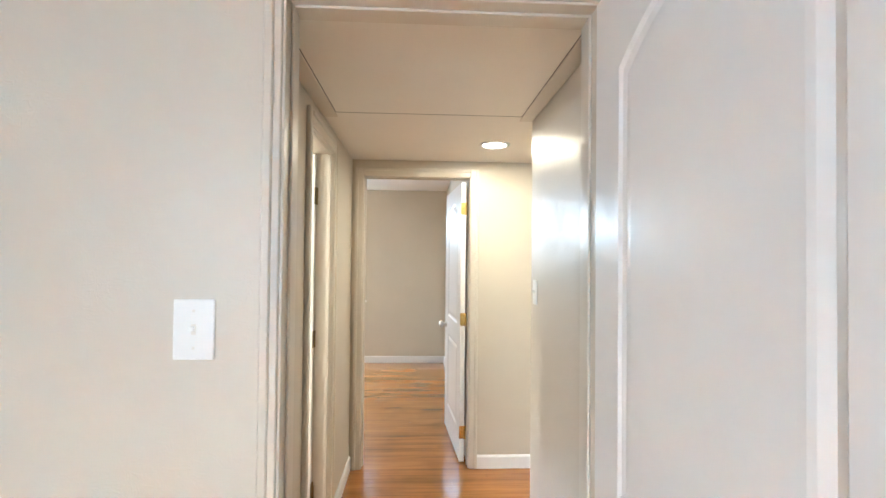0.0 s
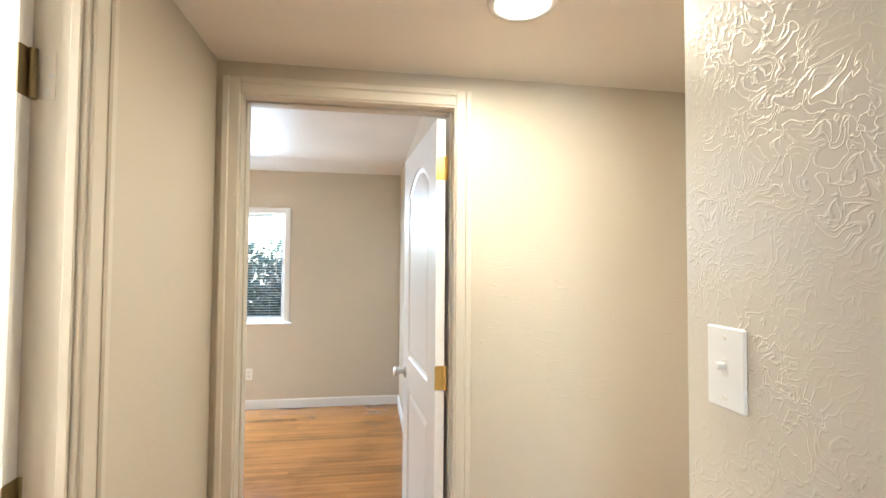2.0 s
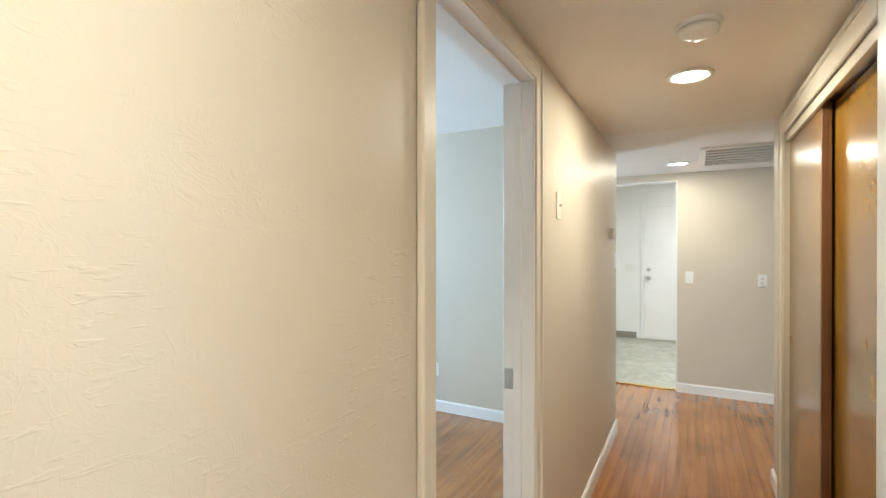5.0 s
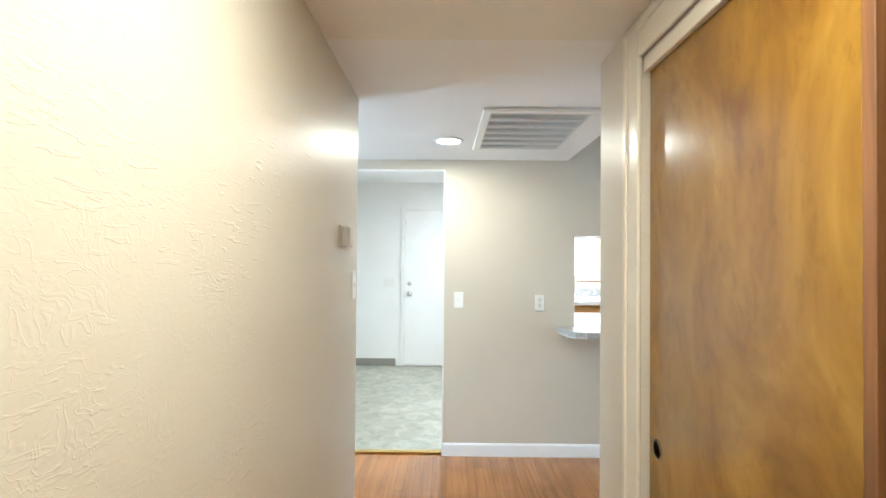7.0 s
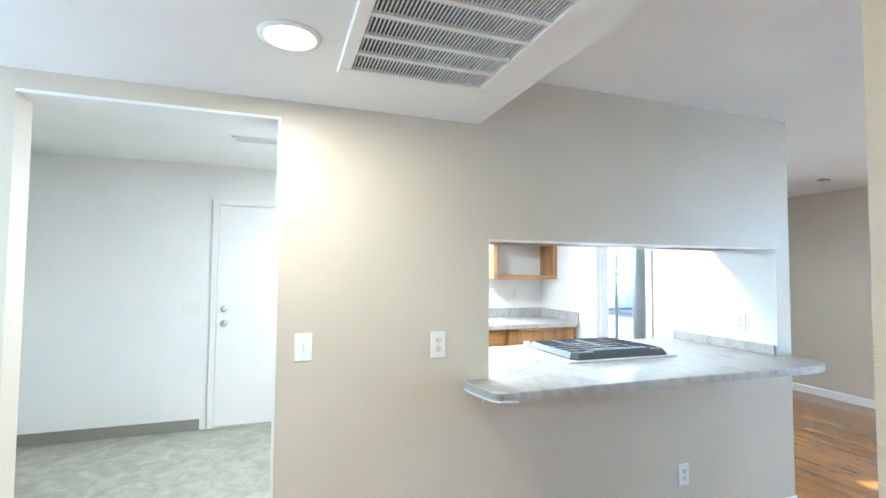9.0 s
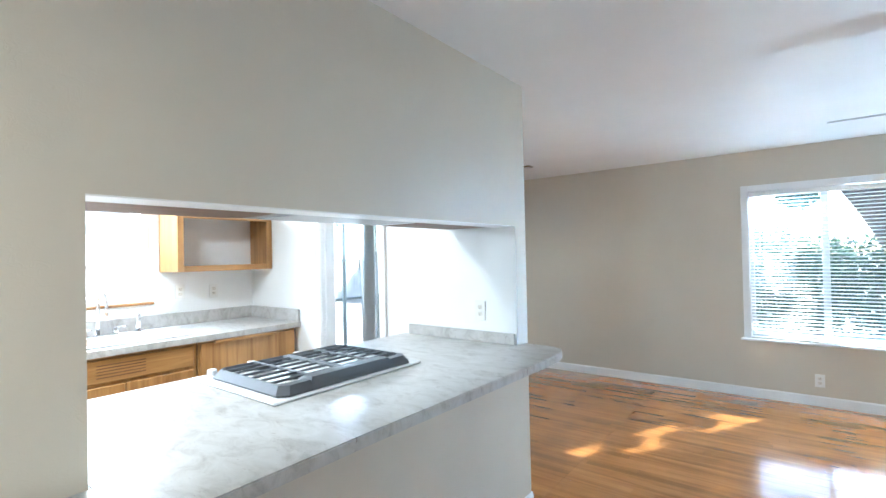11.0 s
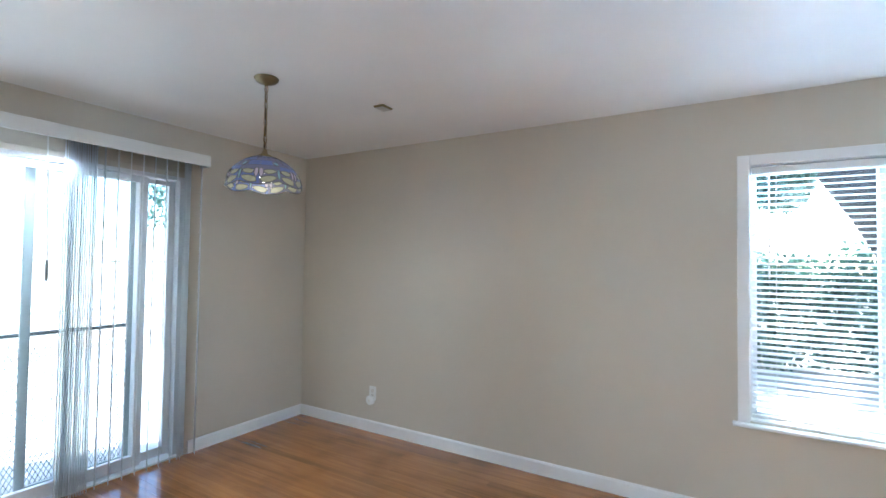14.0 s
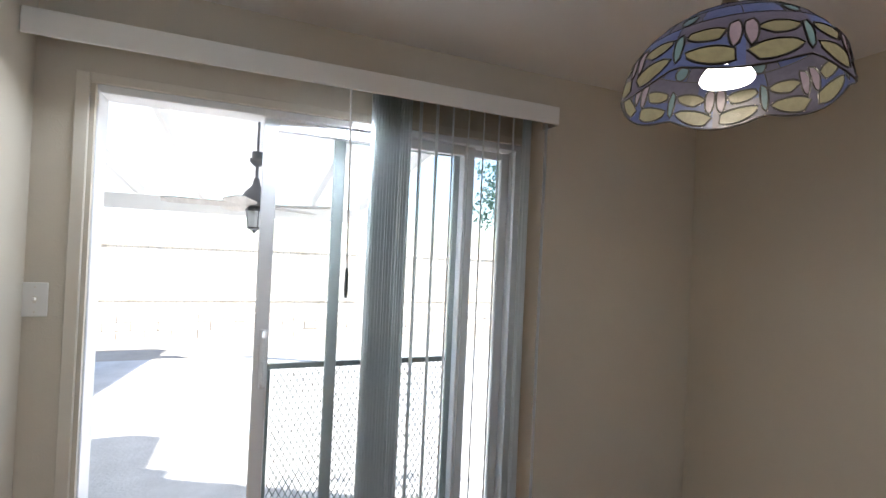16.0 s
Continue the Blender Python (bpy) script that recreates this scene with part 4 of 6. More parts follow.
# ---- kitchen ----
def prism(pts, z0, z1, bevel=0.0):
    bm = bmesh.new()
    f = bm.faces.new([bm.verts.new((x, y, z0)) for x, y in pts])
    r = bmesh.ops.extrude_face_region(bm, geom=[f])
    bmesh.ops.translate(bm, vec=(0, 0, z1 - z0), verts=[v for v in r["geom"] if isinstance(v, bmesh.types.BMVert)])
    bmesh.ops.recalc_face_normals(bm, faces=bm.faces)
    if bevel:
        es = [e for e in bm.edges if e.verts[0].co.z == e.verts[1].co.z]
        bmesh.ops.bevel(bm, geom=es, offset=bevel, segments=2, affect="EDGES")
    return bm


CT = 0.945
bar = thing("bar_counter", (6.4, 1.35, 0.905), "grey marbled stone-look bar counter with a rounded end", "countertop")
pts = [(X1 - 0.001, 2.44), (6.13, 2.438), (5.975, 2.405), (5.945, 2.375), (5.93, 2.30)]
pts += [(5.935, 1.7), (5.922, 0.9), (5.915, 0.56), (5.92, 0.45), (5.938, 0.378), (5.968, 0.325), (6.01, 0.297), (6.06, 0.287), (6.12, 0.286), (X1 - 0.001, 0.286)]
pts += [(X1 - 0.001, 0.3695), (7.035, 0.3695), (7.035, 2.309), (X1 - 0.001, 2.309)]
part("top", prism(pts, 0.906, CT, 0.004), STONE, bar, world_coords=True)
bm = bmesh.new()
ends = pts[0:5]
for a, b in zip(ends, ends[1:]):
    d = Vector((b[1] - a[1], a[0] - b[0])).normalized() * -0.003
    vs = [bm.verts.new((p[0] + o * d.x, p[1] + o * d.y, z)) for z in (0.902, CT - 0.001) for p, o in ((a, 0), (b, 0), (b, 1), (a, 1))]
    for f in ((0, 1, 2, 3), (4, 5, 6, 7), (0, 1, 5, 4), (1, 2, 6, 5), (2, 3, 7, 6), (3, 0, 4, 7)):
        bm.faces.new([vs[i] for i in f])
bmesh.ops.recalc_face_normals(bm, faces=bm.faces)
part("edge_strip", bm, STRIP, bar, "pale loose edge strip at the end", world_coords=True)
part("side_splash", box(X1 + 0.008, 6.995, 0.3695, 0.385, CT, 1.008, 0.003), STONE, bar, "low stone backsplash", world_coords=True)
part("strip_tail", box(6.06, 6.066, 2.40, 2.408, 0.880, 0.906), STRIP, bar, "loose end of the edge strip", world_coords=True)

bc = thing("bar_base_cabinet", (6.68, 1.35, 0), "honey wood base cabinet under the bar counter", "cabinet")
part("body", box(X1 + 0.13, 6.98, 0.40, 2.30, 0.1, 0.905), CABW, bc, world_coords=True)
part("toe_kick", box(X1 + 0.13, 6.92, 0.40, 2.30, 0.005, 0.1), KICK, bc, world_coords=True)
for y0, y1 in ((0.42, 1.02), (1.04, 1.66), (1.68, 2.28)):
    d = part("door", box(6.98, 6.998, y0, y1, 0.14, 0.88, 0.004), CABW, bc, world_coords=True)
    part("handle", box(6.998, 7.02, y1 - 0.06, y1 - 0.045, 0.68, 0.80, 0.004), CABH, d, world_coords=True)

# cooktop
ck = thing("gas_cooktop", (6.68, 1.365, CT), "white gas cooktop with grey cast iron grates set in the counter", "cooktop")
part("tray", box(6.374, 6.984, 0.978, 1.751, CT, CT + 0.012, 0.006), ENAMELW, ck, world_coords=True)
part("well", box(6.42, 6.90, 1.02, 1.71, CT + 0.012, CT + 0.014, 0.001), ENAMELW, ck, world_coords=True)
for cx in (6.53, 6.79):
    for cy in (1.19, 1.54):
        bn = part("burner", lathe([(0.055, CT + 0.013), (0.052, CT + 0.022), (0.036, CT + 0.024), (0.036, CT + 0.034)], (cx, cy, 0), n=20), NICKEL, ck, "pale metal burner ring", world_coords=True)
        part("burner_cap", lathe([(0.036, CT + 0.034), (0.034, CT + 0.041), (0, CT + 0.042)], (cx, cy, 0), n=20), IRON, bn, world_coords=True)
def cut_rect(x0, x1, y0, y1, c):
    """A rectangle with its corners cut."""
    return [(x0 + c, y0), (x1 - c, y0), (x1, y0 + c), (x1, y1 - c), (x1 - c, y1), (x0 + c, y1), (x0, y1 - c), (x0, y0 + c)]


bm = bmesh.new()
rings = []
for inset, z, c in ((0.0, 0.014, 0.035), (0.0, 0.020, 0.035), (0.022, 0.048, 0.03), (0.030, 0.049, 0.026), (0.032, 0.030, 0.025)):
    front = inset * 1.9 if inset > 0.022 else inset
    rings.append([bm.verts.new((x, y, CT + z)) for x, y in cut_rect(6.388 + front, 6.915 - inset, 1.018 + inset, 1.712 - inset, c)])
for r0, r1 in zip(rings, rings[1:]):
    for i in range(8):
        j = (i + 1) % 8
        bm.faces.new((r0[i], r0[j], r1[j], r1[i]))
bmesh.ops.recalc_face_normals(bm, faces=bm.faces)
part("grate_rim", bm, IRON, ck, "grey sloping cast iron rim", world_coords=True)
bm = bmesh.new()
vs = [bm.verts.new(p) for p in ((6.396, 1.15, CT + 0.03), (6.396, 1.58, CT + 0.03), (6.408, 1.565, CT + 0.058), (6.408, 1.165, CT + 0.058), (6.478, 1.15, CT + 0.044), (6.478, 1.58, CT + 0.044), (6.462, 1.565, CT + 0.058), (6.462, 1.165, CT + 0.058))]
for f in ((0, 1, 2, 3), (3, 2, 6, 7), (7, 6, 5, 4), (4, 5, 1, 0), (0, 3, 7, 4), (1, 5, 6, 2)):
    bm.faces.new([vs[i] for i in f])
bmesh.ops.recalc_face_normals(bm, faces=bm.faces)
part("grate_apron", bm, IRON, ck, "raised middle of the grate rim", world_coords=True)
for y0, y1 in ((1.05, 1.360), (1.370, 1.68)):
    g = part("grate", box(6.44, 6.885, (y0 + y1) / 2 - 0.006, (y0 + y1) / 2 + 0.006, CT + 0.040, CT + 0.051, 0.003), IRON, ck, "grey cast iron grate", world_coords=True)
    ye = y1 - 0.006 if y0 < 1.2 else y0 + 0.006
    part("cross_bar", box(6.44, 6.885, ye - 0.006, ye + 0.006, CT + 0.040, CT + 0.0505, 0.003), IRON, g, world_coords=True)
    for i in range(6):
        x = 6.50 + i * 0.066
        part("bar", box(x - 0.005, x + 0.005, y0 - 0.002, y1 + 0.002, CT + 0.041, CT + 0.050, 0.002), IRON, g, world_coords=True)
for cy in (1.10, 1.26, 1.50, 1.68):
    part("control_knob", lathe([(0.021, CT + 0.012), (0.019, CT + 0.034), (0.016, CT + 0.037), (0, CT + 0.037)], (6.953, cy, 0), n=20), ENAMELW, ck, "white control knob", world_coords=True, smooth=True)


def upper_unit(y0, y1, label):
    t = thing("wall_cabinet", (6.49, (y0 + y1) / 2, 1.62), label, "cabinet", "cabinets over the bar")
    part("body", box(X1 + 0.124, 6.66, y0, y1, 1.628, RC - 0.01), CABW, t, world_coords=True)
    part("underside", box(X1 + 0.124, 6.66, y0, y1, 1.606, 1.627, 0.002), UNDERW, t, "dark brown wooden underside", world_coords=True)
    part("door", box(6.66, 6.678, y0 + 0.01, y1 - 0.01, 1.64, RC - 0.04, 0.004), CABW, t, world_coords=True)


upper_unit(0.370, 0.945, "honey wood wall cabinet with a dark underside over the bar")
upper_unit(1.715, 2.30, "honey wood wall cabinet with a dark underside over the bar")
hd = thing("range_hood", (6.5, 1.33, 1.61), "shallow grey metal range hood over the cooktop", "range hood")
part("body", box(X1 + 0.124, 6.70, 0.95, 1.71, 1.612, 1.76, 0.006), ENAMELW, hd, world_coords=True)
part("filter", box(X1 + 0.16, 6.64, 1.02, 1.64, 1.606, 1.612), material("grey hood filter", (0.33, 0.34, 0.35), 0.35, 0.8), hd, "grey metal filter", world_coords=True)
part("lamp_cover", box(6.40, 6.62, 0.97, 1.01, 1.605, 1.612, 0.002), STRIP, hd, world_coords=True)
part("chimney_box", box(X1 + 0.124, 6.60, 0.95, 1.71, 1.762, RC - 0.01), CABW, hd, "wood box above the hood", world_coords=True)

# sink run
SC = 0.935
sc = thing("sink_counter", (8.54, 1.7, 0.895), "grey marbled stone-look counter with a low backsplash", "countertop")
bm = bmesh.new()
B(bm, 8.19, 8.31, 0.3695, 2.88, SC - 0.04, SC)
B(bm, 8.73, XP - 0.007, 0.3695, 2.88, SC - 0.04, SC)
B(bm, 8.31, 8.73, 0.3695, 1.20, SC - 0.04, SC)
B(bm, 8.31, 8.73, 1.95, 2.88, SC - 0.04, SC)
part("top", bm, STONE, sc, world_coords=True)
part("back_splash", box(XP - 0.026, XP - 0.007, 0.388, 2.88, SC, 1.034, 0.003), STONE, sc, world_coords=True)
part("side_splash", box(8.20, XP - 0.007, 0.3695, 0.3875, SC, 1.034, 0.003), STONE, sc, world_coords=True)

sk = thing("kitchen_sink", (8.52, 1.575, SC), "white double drop-in sink with a raised rim", "sink")
bm = bmesh.new()
for a in ((8.285, 8.33, 1.17, 1.98), (8.66, 8.775, 1.17, 1.98), (8.33, 8.66, 1.17, 1.22), (8.33, 8.66, 1.93, 1.98), (8.33, 8.66, 1.56, 1.60)):
    B(bm, *a, SC + 0.001, SC + 0.014, 0.005)
part("rim", bm, ENAMELW, sk, world_coords=True)
for y0, y1 in ((1.22, 1.56), (1.60, 1.93)):
    bm = bmesh.new()
    B(bm, 8.33, 8.66, y0, y1, SC - 0.17, SC - 0.16)
    for a in ((8.325, 8.333, y0, y1), (8.657, 8.665, y0, y1), (8.333, 8.657, y0 - 0.004, y0 + 0.004), (8.333, 8.657, y1 - 0.004, y1 + 0.004)):
        B(bm, *a, SC - 0.16, SC + 0.004)
    bs = part("basin", bm, ENAMELW, sk, world_coords=True)
    part("drain", lathe([(0.042, SC - 0.159), (0.03, SC - 0.157), (0, SC - 0.158)], (8.5, (y0 + y1) / 2, 0)), STEEL, bs, world_coords=True)

fc = thing("kitchen_faucet", (8.715, 1.60, SC), "tall chrome gooseneck kitchen faucet with two handles", "faucet")
path = [(8.715, 1.60, SC + 0.012), (8.715, 1.60, 1.16)] + [(8.715 - 0.085 + 0.085 * math.cos(a), 1.60 - 0.0 * a, 1.16 + 0.095 * math.sin(a)) for a in [math.pi * i / 10 for i in range(1, 11)]] + [(8.545, 1.60, 1.10)]
part("spout", tube(path, 0.0115, 10), STEEL, fc, world_coords=True, smooth=True)
part("base", box(8.69, 8.74, 1.48, 1.72, SC + 0.014, SC + 0.026, 0.005), STEEL, fc, world_coords=True)
for y in (1.50, 1.70):
    hdl = part("handle", lathe([(0.02, SC + 0.026), (0.016, SC + 0.05), (0.011, SC + 0.062)], (8.715, y, 0), n=14), STEEL, fc, world_coords=True, smooth=True)
    part("lever", tube([(8.715, y, SC + 0.062), (8.69, y - 0.02, SC + 0.07), (8.65, y - 0.045, SC + 0.072)], 0.005), STEEL, hdl, world_coords=True)
sp = thing("side_sprayer", (8.715, 1.36, SC), "slim chrome side sprayer beside the faucet", "sprayer")
part("holder", lathe([(0.022, 0.014), (0.016, 0.03)], n=14), STEEL, sp)
part("wand", lathe([(0.012, 0.03), (0.014, 0.09), (0.017, 0.13), (0.01, 0.145), (0, 0.145)], n=14), STEEL, sp, smooth=True)


def base_unit(y0, y1, label, drawer):
    t = thing("base_cabinet", (8.55, (y0 + y1) / 2, 0.0), label, "cabinet", "cabinets under the sink counter")
    part("body", box(8.238, XP - 0.01, y0, y1, 0.10, SC - 0.041), CABW, t, world_coords=True)
    part("toe_kick", box(8.30, XP - 0.01, y0, y1, 0.005, 0.10), KICK, t, world_coords=True)
    if drawer:
        d = part("drawer_front", box(8.220, 8.238, y0 + 0.02, y1 - 0.02, 0.735, 0.872, 0.005), CABH, t, world_coords=True)
        mid = (y0 + y1) / 2 + 0.02
        # slots are not cut: dark strips paint their shade on the front
        for i in range(5):
            part("slot", box(8.2185, 8.221, mid - 0.13, mid + 0.13, 0.765 + i * 0.018, 0.771 + i * 0.018), UNDERW, d, "dark strip painting a slot's shade", world_coords=True)
        for a, b in ((y0 + 0.02, (y0 + y1) / 2 - 0.003), ((y0 + y1) / 2 + 0.003, y1 - 0.02)):
            part("door", box(8.220, 8.238, a, b, 0.13, 0.715, 0.005), CABW, t, world_coords=True)
    else:
        f = part("front_panel", box(8.214, 8.238, y0 + 0.015, y1 - 0.015, 0.12, 0.880, 0.005), CABW, t, "single wide wooden front", world_coords=True)
        part("bar_handle", box(8.186, 8.214, y0 + 0.17, y1 - 0.10, 0.868, 0.889, 0.006), CABH, f, "long wooden bar handle", world_coords=True)
    return t


base_unit(0.40, 1.165, "honey wood base unit with one wide front and bar handle", False)
base_unit(1.175, 2.02, "honey wood sink cabinet with a slotted drawer front", True)
base_unit(2.03, 2.87, "honey wood base cabinet beyond the sink", True)

wc = thing("open_wall_cabinet", (8.72, 0.77, 1.365), "honey wood wall cabinet with no door and a white inside", "cabinet")
y0, y1, z0, z1 = 0.371, 1.14, 1.365, 1.815
part("side_panel", box(8.608, XP - 0.008, y1 - 0.016, y1, z0, z1), CABW, wc, world_coords=True)
part("side_panel", box(8.608, XP - 0.008, y0, y0 + 0.016, z0, z1), CABW, wc, world_coords=True)
part("bottom_panel", box(8.608, XP - 0.008, y0 + 0.016, y1 - 0.016, z0 + 0.01, z0 + 0.026), CABW, wc, world_coords=True)
part("top_panel", box(8.608, XP - 0.008, y0 + 0.016, y1 - 0.016, z1 - 0.018, z1), CABW, wc, world_coords=True)
part("back_panel", box(XP - 0.016, XP - 0.008, y0 + 0.016, y1 - 0.016, z0 + 0.026, z1 - 0.018), KWALL, wc, "white inside back", world_coords=True)
for a in ((y0, y0 + 0.045, z0, z1), (y1 - 0.045, y1, z0, z1)):
    part("face_stile", box(8.59, 8.608, *a, 0.002), CABW, wc, world_coords=True)
for a in ((z0, z0 + 0.045), (z1 - 0.045, z1)):
    part("face_rail", box(8.59, 8.608, y0 + 0.045, y1 - 0.045, *a, 0.002), CABH, wc, world_coords=True)


# ---- windows ----
def sliding_window(name, axis, c_in, out, a0, a1, z0, z1, mullions, label, sill_mat=WHITE, wall_t=0.13, trim=0.055):
    """A vinyl window in a wall; out is the outward direction of the wall's axis, c_in the room face."""
    mid = c_in + out * wall_t * 0.62
    t = thing(name, ((a0 + a1) / 2, c_in, z0) if axis == "x" else (c_in, (a0 + a1) / 2, z0), label, "window", kind="structure")

    def put(nm, p0, p1, d0, d1, q0, q1, mat, bev=0.003, parent=None):
        d0, d1 = min(d0, d1), max(d0, d1)
        bm = box(p0, p1, d0, d1, q0, q1, bev) if axis == "x" else box(d0, d1, p0, p1, q0, q1, bev)
        return part(nm, bm, mat, parent or t, world_coords=True)

    e = 0.016
    if trim:
        put("trim_side", a0 - trim, a0 + 0.004, c_in, c_in - out * e, z0 - 0.01, z1 + trim, WHITE)
        put("trim_side", a1 - 0.004, a1 + trim, c_in, c_in - out * e, z0 - 0.01, z1 + trim, WHITE)
        put("trim_head", a0 + 0.0045, a1 - 0.0045, c_in, c_in - out * e, z1 - 0.004, z1 + trim, WHITE)
        put("window_sill", a0 - trim - 0.025, a1 + trim + 0.025, mid, c_in - out * 0.045, z0 - 0.030, z0 - 0.0105, sill_mat, 0.005)
    put("window_reveal", a0, a0 + 0.008, c_in, mid, z0, z1, WHITE, 0)
    put("window_reveal", a1 - 0.008, a1, c_in, mid, z0, z1, WHITE, 0)
    put("window_reveal", a0 + 0.008, a1 - 0.008, c_in, mid, z1 - 0.008, z1, WHITE, 0)
    put("window_reveal", a0 + 0.008, a1 - 0.008, c_in, mid, z0, z0 + 0.008, WHITE, 0)
    f0, f1 = mid - 0.02, mid + 0.03
    put("window_frame", a0, a0 + 0.04, f0, f1, z0, z1, VINYLW)
    put("window_frame", a1 - 0.04, a1, f0, f1, z0, z1, VINYLW)
    put("window_frame", a0 + 0.04, a1 - 0.04, f0, f1, z0, z0 + 0.045, VINYLW)
    put("window_frame", a0 + 0.04, a1 - 0.04, f0, f1, z1 - 0.04, z1, VINYLW)
    cuts = [a0 + 0.04, *mullions, a1 - 0.04]
    for m in mullions:
        put("mullion", m - 0.027, m + 0.027, f0 - 0.004, f1 + 0.004, z0 + 0.045, z1 - 0.04, VINYLW)
    for p, q in zip(cuts, cuts[1:]):
        g = put("pane", p, q, mid + 0.003, mid + 0.007, z0 + 0.03, z1 - 0.03, GLASS, 0)
        g.visible_shadow = False
    return t


sliding_window("window_1", "x", YS, -1, 2.96, 5.39, 0.585, 2.015, [3.56, 4.80], "white wide three-light vinyl window in the living room")
sliding_window("window_2", "x", 6.935, 1, -1.62, -0.27, 0.875, 1.975, [-0.80], "white bedroom window with trim and sill")
# unseen window, added as the opening for bedroom C's daylight panel
sliding_window("window_3", "x", 6.935, 1, 2.5, 3.85, 0.875, 1.975, [3.17], "white bedroom window with trim and sill")
sliding_window("window_4", "y", XP, 1, 1.27, 2.55, 1.15, 1.95, [1.91], "white kitchen window over the sink with a wooden sill", CABH, 0.15)
# assumed window behind the camera, lets daylight into bedroom A
sliding_window("window_5", "x", -2.5, -1, -1.7, -0.1, 0.85, 2.1, [-0.9], "white bedroom window", wall_t=0.1)


def mini_blind(axis, a0, a1, c, z0, z1, label, step=0.026, width=0.025, tilt=-13):
    """A lowered horizontal blind with its head rail, slats, bottom rail and cords."""
    t = thing("mini_blind", ((a0 + a1) / 2, c, z1), label, "blind", "horizontal window blinds")
    L = (a1 - a0) / 2
    part("head_rail", box(-L, L, -0.015, 0.015, -0.026, 0, 0.003) if width < 0.03 else box(-L, L, -0.025, 0.025, -0.038, 0, 0.003), PLASTIC, t)
    n = int((z1 - z0 - 0.06) / step)
    bm = bmesh.new()
    rows = []
    for j in range(4):
        u = -1 + 2 * j / 3
        rows.append([bm.verts.new((s * L, u * width / 2, 0.0022 * (1 - u * u))) for s in (-1, 1)])
    for a, b in zip(rows, rows[1:]):
        bm.faces.new((a[0], a[1], b[1], b[0]))
    bmesh.ops.rotate(bm, verts=bm.verts, matrix=Matrix.Rotation(radians(tilt), 3, "X"))
    me = to_mesh("slat", bm, SLAT)
    for i in range(n):
        ob = new("slat", me)
        ob.parent = t
        ob.location = (0, 0, -0.045 - i * step)
    part("bottom_rail", box(-L, L, -0.011, 0.011, z0 - z1, z0 - z1 + 0.014, 0.003), PLASTIC, t)
    for u in (-0.8, 0, 0.8):
        part("ladder_cord", box(u * L - 0.0012, u * L + 0.0012, -width / 2, -width / 2 + 0.001, z0 - z1, -0.026), PLASTIC, t)
    part("tilt_wand", tube([(L - 0.08, 0.02, -0.03), (L - 0.08, 0.022, -0.62)], 0.004, 6), PLASTIC, t)
    return t


mini_blind("x", 4.219, 5.375, YS - 0.018, 0.61, 2.0, "white lowered blind with wide open slats in the big window", 0.033, 0.036, -18)
mini_blind("x", 2.975, 4.211, YS - 0.018, 0.61, 2.0, "white lowered blind with wide open slats in the big window", 0.033, 0.036, -18)
mini_blind("x", -1.605, -0.285, 6.98, 0.895, 1.96, "white lowered mini blind in the bedroom window")

# ---- patio door, valance and vertical blind ----
pdr = thing("door_5", (XP + 0.075, -0.76, 0), "white sliding glass patio door standing open on one side", "patio door", kind="structure")
PA, PB, PT = -1.675, 0.098, 2.045
for nm, a in (("frame_side", (XP + 0.02, XP + 0.14, PB - 0.035, PB, 0, PT)), ("frame_side", (XP + 0.02, XP + 0.14, PA, PA + 0.035, 0, PT)), ("frame_head", (XP + 0.02, XP + 0.14, PA + 0.035, PB - 0.035, PT - 0.03, PT)), ("sill_track", (XP - 0.005, XP + 0.15, PA, PB, -0.03, 0.012))):
    part(nm, box(*a, 0.003), VINYLW, pdr, world_coords=True)
for y in (PB - 0.004, PA + 0.004):
    part("casing_leg", box(XP - 0.012, XP, y - 0.012 if y > 0 else y - 0.030, y + 0.030 if y > 0 else y + 0.012, 0, PT + 0.03, 0.003), TRIMB, pdr, world_coords=True)
part("casing_head", box(XP - 0.012, XP, PA + 0.017, PB - 0.017, PT - 0.006, PT + 0.03, 0.003), TRIMB, pdr, world_coords=True)


def glass_leaf(name, x0, x1, y0, y1, s, mat, glassy=True):
    f = part("stile", box(x0, x1, y0, y0 + s, 0.02, PT - 0.035, 0.004), mat, pdr, name, world_coords=True)
    part("stile", box(x0, x1, y1 - s, y1, 0.02, PT - 0.035, 0.004), mat, pdr, name, world_coords=True)
    part("top_rail", box(x0, x1, y0 + s, y1 - s, PT - 0.035 - s * 0.8, PT - 0.035, 0.003), mat, pdr, name, world_coords=True)
    part("bottom_rail", box(x0, x1, y0 + s, y1 - s, 0.02, 0.02 + s * 1.4, 0.003), mat, pdr, name, world_coords=True)
    if glassy:
        g = part("pane", box((x0 + x1) / 2 - 0.002, (x0 + x1) / 2 + 0.002, y0 + s * 0.6, y1 - s * 0.6, 0.05, PT - 0.05), GLASS, pdr, "clear glass pane", world_coords=True)
        g.visible_shadow = False


glass_leaf("white vinyl sliding leaf", XP + 0.035, XP + 0.07, -1.43, -0.487, 0.056, VINYLW)
glass_leaf("white vinyl fixed leaf", XP + 0.078, XP + 0.108, PA + 0.035, -1.38, 0.045, VINYLW)
glass_leaf("dark aluminium screen leaf", XP + 0.112, XP + 0.130, -1.405, -0.78, 0.05, SCREENALU, False)
ph = part("pull_handle", tube([(XP + 0.035, -0.525, 0.93), (XP + 0.0, -0.525, 0.95), (XP - 0.015, -0.525, 1.04), (XP + 0.0, -0.525, 1.13), (XP + 0.035, -0.525, 1.15)], 0.009, 8), VINYLW, pdr, "white curved pull handle", world_coords=True)
